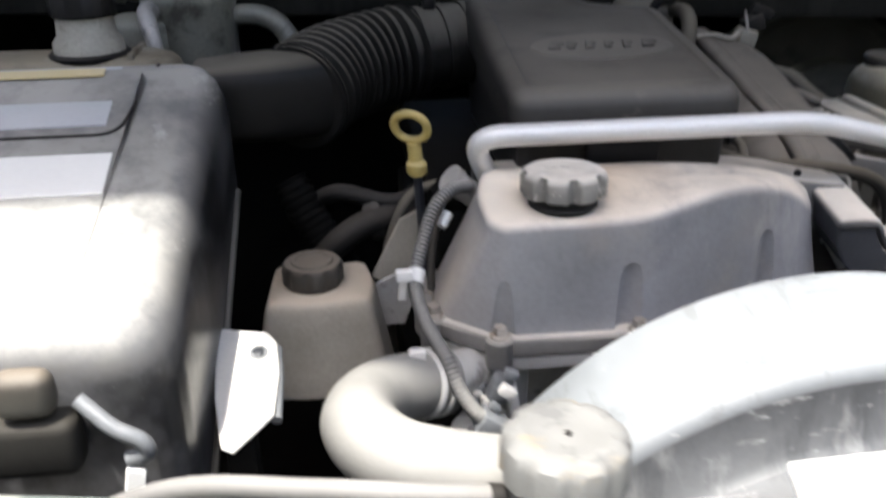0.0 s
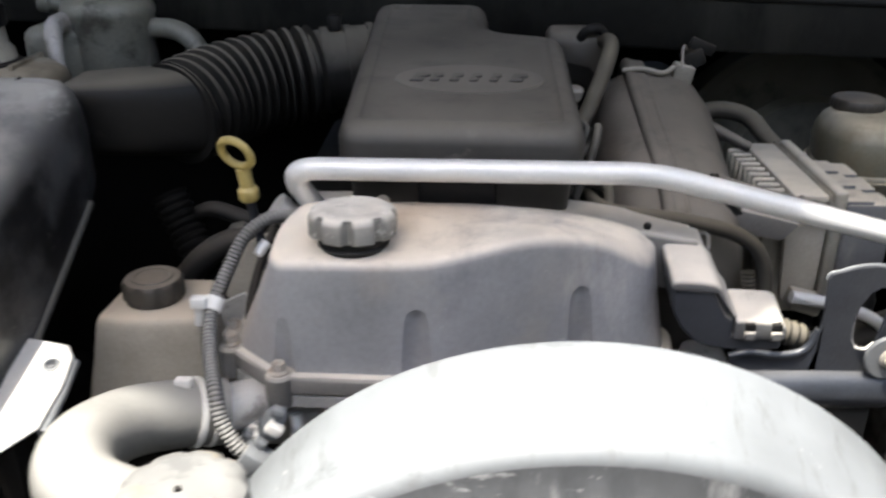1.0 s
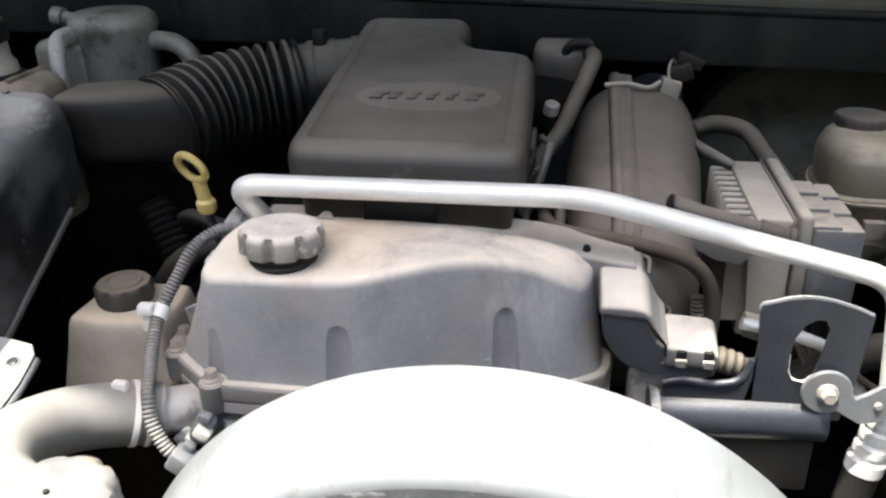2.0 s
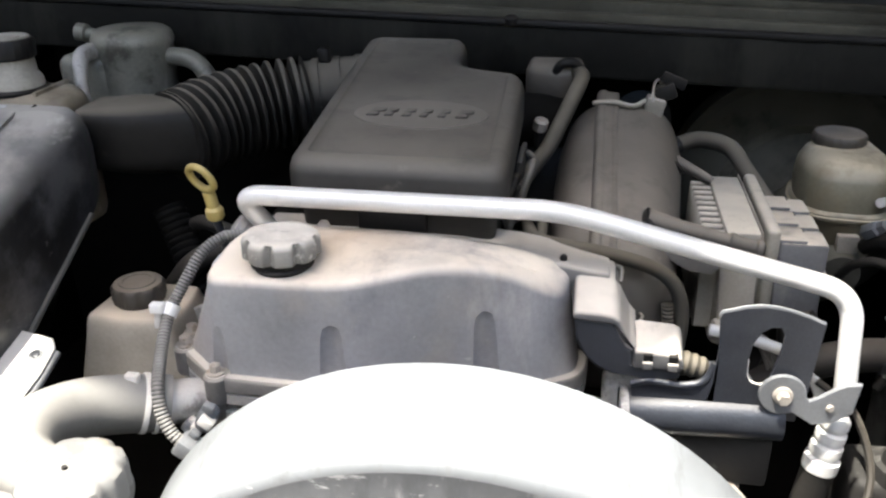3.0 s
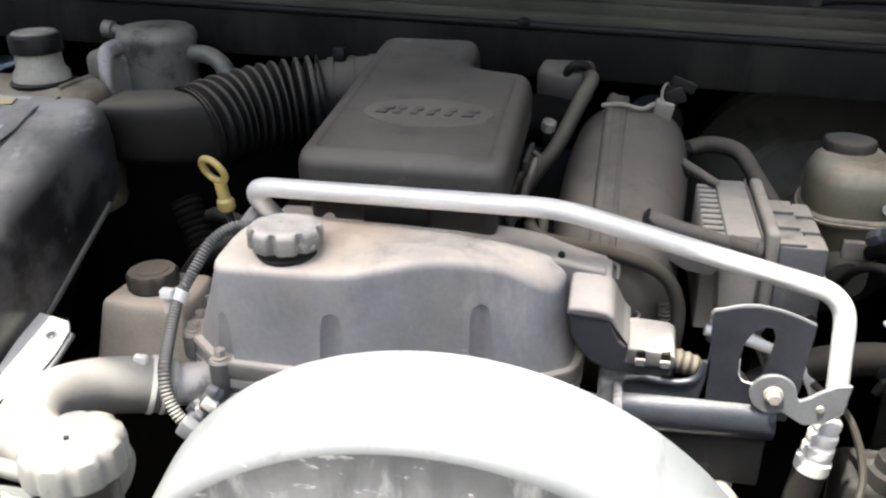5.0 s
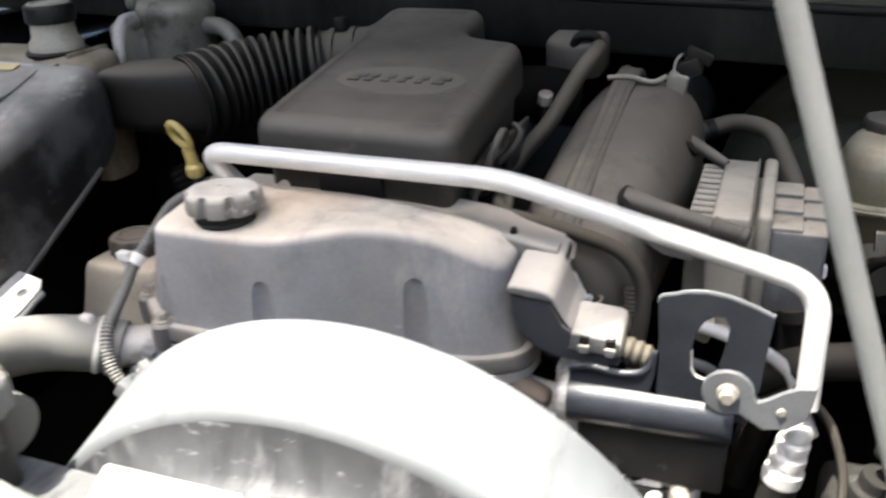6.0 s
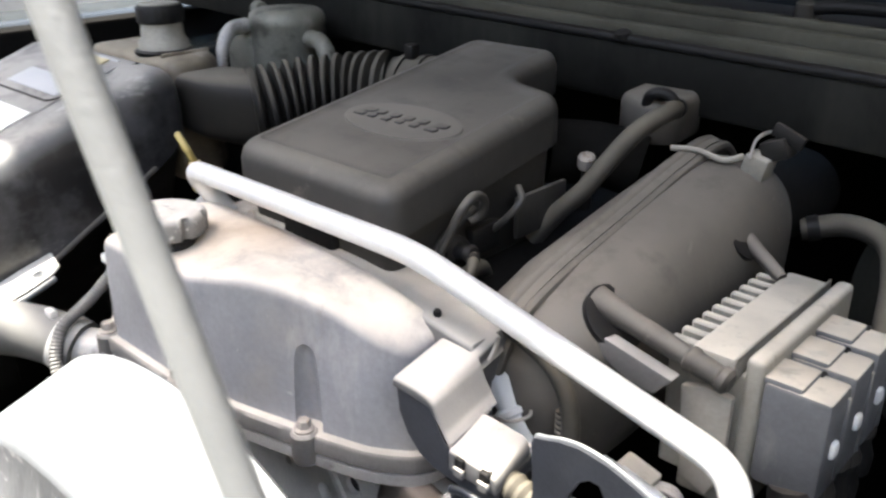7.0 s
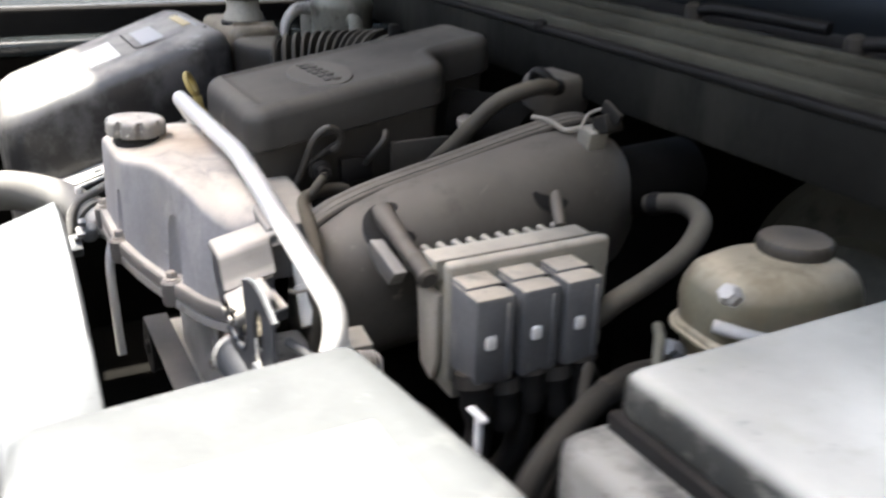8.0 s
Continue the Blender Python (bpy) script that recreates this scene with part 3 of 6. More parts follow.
def oil_cap():
    t = thing("oil_filler_cap", (0.1, 0.5, 1.118), "dusty grey lobed oil filler cap on the valve cover", "cap")
    tilt, at = (0.0, 0.05, 1.0), Vector((0.1045, 0.4985, 1.118))
    part("neck", turned(at + Vector((0, 0, -0.006)), tilt, [(0.0265, 0), (0.0265, 0.024)], 32), M["black"], t)
    part("seal_ring", turned(at + Vector((0, 0, 0.005)), tilt, [(0.0275, 0), (0.0285, 0.0015), (0.0275, 0.003)], 40), M["black"], t)
    cap = part("cap_body", turned(at + Vector((0, 0, 0.0145)), tilt, [(0.026, 0), (0.0335, 0.0005), (0.0352, 0.002), (0.0352, 0.015), (0.034, 0.0185), (0.031, 0.0205), (0.024, 0.0215), (0.022, 0.0207), (0.005, 0.0207)], 144, 8, 0.15, 1, 4), M["cap"], t)
    for k, (dx, dy, w) in enumerate(((-0.010, 0.004, 0.009), (0.002, 0.004, 0.007), (-0.004, -0.005, 0.012), (0.011, -0.004, 0.007))):
        part("emblem_bar", block(at.x + dx - w / 2, at.x + dx + w / 2, at.y + 0.002 + dy - 0.0015, at.y + 0.002 + dy + 0.0015, 1.152, 1.1535, 0.0004, 1), M["cap"], cap)


oil_cap()


def engine():
    t = thing("engine_block", (0.18, 0.75, 0.55), "bright cast aluminium engine front with ribs below the valve cover", "engine")
    part("cylinder_head", block(0.005, 0.345, 0.545, 1.02, 0.9, 0.984, 0.006), M["darkmetal"], t)
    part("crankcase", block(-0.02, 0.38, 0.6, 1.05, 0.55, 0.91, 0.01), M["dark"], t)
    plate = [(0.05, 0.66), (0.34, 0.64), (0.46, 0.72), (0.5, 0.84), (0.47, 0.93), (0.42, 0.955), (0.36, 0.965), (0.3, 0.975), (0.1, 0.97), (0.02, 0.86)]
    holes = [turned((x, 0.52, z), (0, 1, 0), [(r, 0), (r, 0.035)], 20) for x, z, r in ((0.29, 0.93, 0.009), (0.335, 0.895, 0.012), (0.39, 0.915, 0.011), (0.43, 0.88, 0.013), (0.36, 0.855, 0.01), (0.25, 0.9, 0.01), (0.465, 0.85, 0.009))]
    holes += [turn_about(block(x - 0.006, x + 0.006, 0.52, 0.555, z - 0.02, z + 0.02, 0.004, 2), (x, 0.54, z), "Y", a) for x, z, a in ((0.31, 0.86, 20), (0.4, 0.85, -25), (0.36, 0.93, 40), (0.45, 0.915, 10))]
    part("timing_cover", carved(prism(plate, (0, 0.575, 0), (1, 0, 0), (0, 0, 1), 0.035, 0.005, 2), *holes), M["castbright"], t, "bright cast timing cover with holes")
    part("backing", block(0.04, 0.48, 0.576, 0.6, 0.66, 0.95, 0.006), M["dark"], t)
    for x, z in ((0.27, 0.955), (0.345, 0.945), (0.4, 0.935), (0.44, 0.9), (0.37, 0.885), (0.3, 0.905), (0.41, 0.83), (0.22, 0.93)):
        boss = part("boss", turned((x, 0.545, z), (0, -1, 0), [(0.013, 0), (0.0125, 0.01), (0.0105, 0.012)], 20), M["castbright"], t)
        part("bolt", bolt_form((x, 0.5335, z), (0, -1, 0), 0.0055, 0.008), M["zinc"], boss)
    for x0, z0, x1, z1 in ((0.25, 0.95, 0.32, 0.84), (0.31, 0.96, 0.39, 0.86), (0.38, 0.95, 0.46, 0.85), (0.42, 0.84, 0.47, 0.93), (0.33, 0.83, 0.42, 0.8)):
        part("rib", sweep([Vector((x0, 0.542, z0)), Vector((x1, 0.542, z1))], 0.006, 8), M["castbright"], t)
    part("brown_stain_pad", turn_about(block(0.335, 0.4, 0.527, 0.552, 0.93, 0.978, 0.008, 3), (0.37, 0.54, 0.955), "Y", 18), M["gasket"], t, "rusty brown oil-soaked edge")
    part("rear_cover", block(0.01, 0.36, 0.592, 1.0, 1.012, 1.085, 0.012), M["dark"], t, "dark plastic rear of the cam cover")


engine()


def belt_drive():
    t = thing("belt_drive", (0.25, 0.5, 0.7), "grey ribbed drive belt and dark pulleys on the engine front", "engine part")
    a, b = Vector((-0.01, 0.493, 0.832)), Vector((0.53, 0.49, 0.848))
    rise = Vector((0, 0, 0.0025))
    bm = bmesh.new()
    vs = [bm.verts.new(p + q + w) for w in (Vector((0, 0, 0)), Vector((0, 0.033, 0))) for p, q in ((a, rise), (b, rise), (b, -rise), (a, -rise))]
    for f in ((0, 1, 2, 3), (7, 6, 5, 4), (0, 4, 5, 1), (1, 5, 6, 2), (2, 6, 7, 3), (3, 7, 4, 0)):
        bm.faces.new([vs[k] for k in f])
    part("belt", bm, M["belt"], t, "dusty grey rubber belt")
    for x, z, r in ((0.0, 0.79, 0.04), (0.54, 0.8, 0.045), (0.2, 0.71, 0.06)):
        part("pulley", turned((x, 0.53, z), (0, -1, 0), [(r * 0.5, 0), (r, 0.004), (r, 0.008), (r * 0.93, 0.01), (r * 0.93, 0.03), (r, 0.032), (r, 0.036), (r * 0.85, 0.037), (r * 0.3, 0.03), (r * 0.28, 0.04), (r * 0.1, 0.041)], 36), M["darkmetal"], t)
    part("pump_bracket", prism([(-0.05, 0.806), (0.175, 0.806), (0.168, 0.784), (0.13, 0.76), (0.092, 0.737), (0.04, 0.765), (-0.05, 0.78)], (0, 0.56, 0), (1, 0, 0), (0, 0, 1), 0.028, 0.005, 2), M["castbright"], t, "bright cast pump bracket below the belt")
    for x, z in ((0.01, 0.795), (0.05, 0.782), (0.085, 0.765)):
        part("bracket_bolt", bolt_form((x, 0.531, z), (0, -1, 0), 0.006, 0.009), M["darkmetal"], t)
    part("water_pipe", sweep(smooth_path([(0.055, 0.46, 0.985), (0.06, 0.452, 0.95), (0.075, 0.45, 0.89), (0.085, 0.45, 0.83)], 8), 0.006, 12), M["alu"], t)


belt_drive()


def front_castings():
    """A jumble of small lugs, ribs, bolts and pipes below the bracket."""
    rnd = random.Random(11)
    t = thing("front_bracketry", (0.46, 0.52, 0.85), "jumble of bright cast lugs and ribs under the lifting bracket", "engine part")
    part("carrier", block(0.4, 0.54, 0.535, 0.62, 0.78, 0.9, 0.012, 3), M["castbright"], t)
    # the web's dark colour stands in for the shade below the pipe
    part("rear_web", prism([(0.43, 0.9), (0.56, 0.9), (0.56, 0.955), (0.5, 0.96), (0.43, 0.955)], (0, 0.54, 0), (1, 0, 0), (0, 0, 1), 0.012, 0.004, 2), M["darkmetal"], t, "steel web below the pipe, coloured dark for shade")
    for k in range(32):
        x, y = rnd.uniform(0.4, 0.53), rnd.uniform(0.505, 0.545)
        z = rnd.uniform(0.86, 0.915)
        m = M[rnd.choice(("castbright", "castbright", "ear", "darkmetal", "zinc"))]
        kind = k % 4
        if kind == 0:
            w, h = rnd.uniform(0.006, 0.014), rnd.uniform(0.02, 0.035)
            part("lug", turn_about(block(x - w, x + w, y - 0.01, y + 0.04, z - h, z, 0.004, 2), (x, y, z), "Y", rnd.uniform(-40, 40)), m, t)
        elif kind == 1:
            r = rnd.uniform(0.006, 0.013)
            part("boss", turned((x, y + 0.01, z - 0.01), (rnd.uniform(-0.4, 0.4), -1, rnd.uniform(0.0, 0.8)), [(r, -0.03), (r, 0.014), (r * 0.8, 0.017), (r * 0.4, 0.017), (r * 0.35, 0.01)], 18), m, t)
        elif kind == 2:
            part("bolt", bolt_form((x, y, z), (rnd.uniform(-0.2, 0.6), -0.8, 0.6), 0.006, 0.009), m, t)
        else:
            w = rnd.uniform(0.02, 0.035)
            part("rib", turn_about(block(x - w, x + w, y - 0.003, y + 0.003, z - 0.03, z - 0.005, 0.0015, 1), (x, y, z), "Z", rnd.uniform(-60, 60)), m, t)
    for k in range(3):
        a = 0.4 + 0.03 * k
        part("fin", turn_about(block(a, a + 0.006, 0.5, 0.54, 0.86, 0.905, 0.0015, 1), (a, 0.52, 0.88), "Y", 25), M["castbright"], t)


front_castings()


def head_fittings():
    t = thing("coolant_crossover", (0.5, 0.58, 0.9), "bright metal pipes and a dusty plug behind the lifting bracket", "engine part")
    part("body", block(0.4, 0.44, 0.56, 0.6, 0.93, 0.985, 0.01, 4), M["cast"], t)
    part("bright_pipe", sweep(smooth_path([(0.46, 0.57, 1.0), (0.5, 0.58, 1.0), (0.54, 0.6, 0.98), (0.555, 0.62, 0.93), (0.555, 0.63, 0.86)], 8), 0.005, 12), M["ear"], t)
    part("bright_pipe", sweep(smooth_path([(0.5, 0.6, 1.03), (0.55, 0.6, 1.02), (0.6, 0.61, 0.99), (0.63, 0.6, 0.93)], 8), 0.006, 12), M["alu"], t)
    part("plug", turn_about(block(0.505, 0.535, 0.605, 0.628, 1.008, 1.026, 0.003), (0.52, 0.61, 1.02), "Y", 15), M["pcm"], t, "dusty plug behind the bracket")
    part("plug_latch", turn_about(block(0.512, 0.528, 0.603, 0.607, 1.02, 1.03, 0.001, 1), (0.52, 0.61, 1.02), "Y", 15), M["sticker"], t)
    for k in range(4):
        part("wire", sweep(smooth_path([(0.53, 0.612 + 0.004 * k, 1.015), (0.55, 0.61 + 0.006 * k, 1.022 - 0.004 * k), (0.57, 0.62, 1.0 - 0.01 * k), (0.575, 0.63, 0.95)], 6), 0.0018, 8), M["flange"], t)


head_fittings()


def loom_cover():
    t = thing("wiring_loom_cover", (0.4, 0.56, 1.03), "dusty dark grey plastic wiring loom cover beside the valve cover", "engine cover")

    def leaning(bm, slope, y0=0.521):
        bm.transform(Matrix(((1, 0, 0, 0), (0, 1, 0, 0), (0, slope, 1, -slope * y0), (0, 0, 0, 1))))
        return bm

    low = [(0.3685, 1.076), (0.404, 1.0735), (0.41, 1.06), (0.416, 1.05), (0.4235, 1.045), (0.4235, 1.032), (0.4675, 1.032), (0.4665, 1.0185), (0.452, 1.0165), (0.43, 1.0165), (0.406, 1.0185), (0.391, 1.025), (0.379, 1.037), (0.3705, 1.054)]
    part("trough", leaning(prism(low, (0, 0.57, 0), (1, 0, 0), (0, 0, 1), 0.048, 0.0025, 2), 0.22), M["loom"], t, angle=14)
    lid = [(0.3665, 1.0785), (0.3668, 1.0745), (0.405, 1.072), (0.41, 1.063), (0.416, 1.053), (0.4235, 1.048), (0.426, 1.0495), (0.4195, 1.0565), (0.414, 1.067), (0.409, 1.0775), (0.403, 1.0815), (0.392, 1.0832), (0.372, 1.0838), (0.368, 1.0825)]
    # the lid: rounded at its front end, its sloping side cut short towards the rear
    rings = []
    for y, inset, cut in ((0.5195, 0.0026, 0.0), (0.5199, 0.0017, 0.0), (0.5208, 0.0008, 0.0), (0.5224, 0.0, 0.0), (0.571, 0.0, 0.0), (0.5735, 0.0, 0.85), (0.598, 0.0, 0.85), (0.6, 0.001, 0.85)):
        ring = []
        for p in rounded(lid, 0.0032, inset, 4):
            x, z = (p.x - cut * max(0.0, p.x - 0.405), p.y + cut * max(0.0, 1.0725 - p.y))
            ring.append((x, y, z))
        rings.append(ring)
    part("lid", leaning(loft(rings), 0.22), M["loomlid"], t, "pale dusty lid of the loom cover", angle=40)
    # long trough that runs on behind the cover
    rings = []
    for x, top in ((0.05, 1.113), (0.052, 1.118), (0.15, 1.1195), (0.25, 1.1165), (0.31, 1.1115), (0.35, 1.105), (0.385, 1.0995), (0.398, 1.0975), (0.4, 1.092)):
        rings.append([(x, y, top - d) for y, d in ((0.5715, 0.05), (0.5715, 0.004), (0.573, 0.0012), (0.576, 0.0), (0.626, 0.0), (0.631, 0.0015), (0.633, 0.006), (0.633, 0.05))])
    part("rear_trough", loft(rings), M["loomlid"], t, angle=50)
    part("retaining_bolt", bolt_form((0.3535, 0.5835, 1.1), (0.2, -0.2, 1), 0.0035, 0.0055), M["black"], t)
    cap = [(0.424, 1.0475), (0.43, 1.0482), (0.4605, 1.0465), (0.4665, 1.0435), (0.4685, 1.038), (0.4688, 1.03), (0.424, 1.03)]
    part("connector_cap", leaning(prism(cap, (0, 0.557, 0), (1, 0, 0), (0, 0, 1), 0.0385, 0.0022, 2), 0.33), M["loomlid"], t, "pale dusty connector cap")
    for x in (0.4365, 0.459):
        part("latch", block(x - 0.0042, x + 0.0042, 0.516, 0.523, 1.0375, 1.0462, 0.0008, 1), M["black"], t)
        part("latch_tongue", block(x - 0.0048, x + 0.0048, 0.5145, 0.519, 1.0305, 1.039, 0.0012, 1), M["loomlid"], t)
    part("grommet", turned((0.464, 0.536, 1.0305), (1, 0, -0.25), [(0.0125, 0), (0.0105, 0.004), (0.0122, 0.008), (0.0103, 0.012), (0.0118, 0.016), (0.0098, 0.02), (0.011, 0.024), (0.008, 0.028)], 24), M["servohose"], t, "grey rubber cable boot")
    part("clip", sweep(smooth_path([(0.402, 0.6, 1.095), (0.41, 0.588, 1.097), (0.41, 0.58, 1.087)], 6), 0.0018, 8), M["zinc"], t)


loom_cover()


def coil():
    t = thing("camshaft_sensor", (0.415, 0.6, 1.0), "pale dusty cylindrical sensor with a clip behind the loom cover", "sensor")
    part("sensor_body", turned((0.436, 0.603, 1.0), (-0.7, 0.08, 1), [(0.012, 0), (0.012, 0.035), (0.0145, 0.037), (0.0145, 0.041), (0.0115, 0.043), (0.012, 0.066), (0.0095, 0.07)], 24), M["sticker"], t)
    part("wire_clip", sweep(smooth_path([(0.405, 0.59, 1.03), (0.425, 0.587, 1.036), (0.435, 0.598, 1.04), (0.428, 0.61, 1.04)], 6), 0.0015, 8), M["zinc"], t)


coil()


# ---- air conditioning line and its bracket ----
def ac_line():
    t = thing("refrigerant_line", (0.61, 0.54, 0.9), "bare silver aluminium refrigerant tube bent over the engine", "pipe")
    path = bent_path([(0.075, 0.61, 1.08), (0.038, 0.563, 1.163), (0.352, 0.562, 1.163), (0.616, 0.567, 1.096), (0.616, 0.537, 1.0)], 0.03, 10)
    part("tube", sweep(path, 0.0098, 20), M["alu"], t)
    part("ferrule", turned((0.6055, 0.5335, 0.925), (0.13, 0.04, 1), [(0.01469, 0), (0.01647, 0.002), (0.01647, 0.014), (0.01201, 0.016), (0.01201, 0.019), (0.01469, 0.021), (0.01469, 0.029), (0.01068, 0.031), (0.01068, 0.034), (0.01379, 0.036), (0.01379, 0.043), (0.01023, 0.045), (0.01023, 0.048), (0.01291, 0.05), (0.01291, 0.057), (0.009345, 0.062)], 28), M["alu"], t, "ringed aluminium crimp ferrule")
    part("rubber_hose", sweep(smooth_path([(0.607, 0.534, 0.935), (0.598, 0.531, 0.87), (0.58, 0.52, 0.76), (0.55, 0.49, 0.62)], 8), 0.0155, 18), M["rubber"], t, "black rubber hose")


ac_line()


def lift_bracket():
    t = thing("lifting_bracket", (0.53, 0.52, 0.96), "dark grey steel lifting bracket with a slot and a bolted clamp", "bracket")
    outer = [(0.49, 0.985), (0.4965, 1.02), (0.4975, 1.055), (0.495, 1.086), (0.497, 1.0915), (0.505, 1.0938), (0.5165, 1.0978), (0.532, 1.0998), (0.551, 1.0976), (0.5705, 1.0915), (0.583, 1.0862), (0.581, 1.055), (0.579, 1.02), (0.572, 0.985)]
    slot = [(0.5245, 1.03), (0.5235, 1.046), (0.5258, 1.063), (0.532, 1.0755), (0.5395, 1.081), (0.547, 1.081), (0.5512, 1.073), (0.5505, 1.06), (0.5475, 1.042), (0.5445, 1.027), (0.538, 1.0205), (0.529, 1.0225)]
    bm = bmesh.new()
    for y in (0.5205, 0.524):
        a = [bm.verts.new((x, y, z)) for x, z in outer]
        b = [bm.verts.new((x, y, z)) for x, z in slot]
        edges = [bm.edges.new((q[i], q[(i + 1) % len(q)])) for q in (a, b) for i in range(len(q))]
        bmesh.ops.triangle_fill(bm, edges=edges, use_beauty=True)
    bm.verts.ensure_lookup_table()
    n, m = len(outer), len(slot)
    for start, count in ((0, n), (n, m)):
        for i in range(count):
            j = (i + 1) % count
            bm.faces.new((bm.verts[start + i], bm.verts[start + j], bm.verts[start + j + n + m], bm.verts[start + i + n + m]))
    part("plate", bm, M["steel"], t, angle=30)
    lip = [Vector((x, 0.5245, z)) for x, z in outer[3:11]]
    # thin lighter bead along the plate's upper edge
    part("top_lip", sweep(smooth_path(lip, 4), 0.0014, 8), M["ear"], t, "lighter grey upper edge")
    part("slot_lip", sweep(smooth_path([Vector((x, 0.5225, z)) for x, z in (slot[9], slot[10], slot[11], slot[0], slot[1])], 4), 0.0014, 8), M["bracket"], t)
    part("pipe", sweep(bent_path([(0.415, 0.527, 0.977), (0.48, 0.529, 0.979), (0.562, 0.531, 0.981)], 0.03), 0.0215, 26), M["dustysteel"], t, "dusty steel pipe")
    part("pipe_mouth", turned((0.42, 0.527, 0.977), (-1, -0.03, -0.03), [(0.0205, -0.006), (0.023, 0), (0.023, 0.004), (0.018, 0.005)], 26), M["cast"], t, "bright worn pipe mouth")
    part("upper_strut", prism([(0.424, 1.012), (0.44, 1.0165), (0.465, 1.0145), (0.482, 1.017), (0.491, 1.024), (0.4965, 1.04), (0.5, 1.06), (0.5, 0.985), (0.424, 0.985)], (0, 0.525, 0), (1, 0, 0), (0, 0, 1), 0.0045, 0.0012, 1), M["steel"], t)
    part("strut_lip", sweep(smooth_path([(0.424, 0.5225, 1.0105), (0.44, 0.5215, 1.0155), (0.465, 0.5215, 1.0135), (0.482, 0.522, 1.016), (0.491, 0.523, 1.023), (0.4965, 0.524, 1.038)], 6), 0.0035, 12), M["dustysteel"], t, "rounded bent-over edge of the strut")
    ear = [(0.5555 + 0.0205 * math.cos(a), 1.0175 + 0.0205 * math.sin(a)) for a in (radians(d) for d in range(0, 305, 15))]
    part("clamp", prism(ear + [(0.585, 0.9885), (0.602, 0.992), (0.617, 1.004), (0.6205, 1.035), (0.608, 1.033), (0.597, 1.0265), (0.587, 1.0185), (0.579, 1.0135)], (0, 0.5165, 0), (1, 0, 0), (0, 0, 1), 0.0045, 0.001, 1), M["ear"], t, "grey steel clamp ear")
    part("clamp_bolt", bolt_form((0.5555, 0.5118, 1.018), (0, -1, 0), 0.0062, 0.0088), M["zinc"], t)
    part("clamp_rivet", turned((0.597, 0.512, 1.008), (0.2, -1, 0), [(0.004, 0), (0.003, 0.002)], 12), M["zinc"], t)


lift_bracket()


# ---- intake resonator on top ----
LID = [(0.078, 0.589), (0.298, 0.586), (0.296, 0.828), (0.215, 0.846), (0.214, 0.938), (0.08, 0.94)]


def lid_z(y):
    return 1.191 + 0.16 * (y - 0.589)


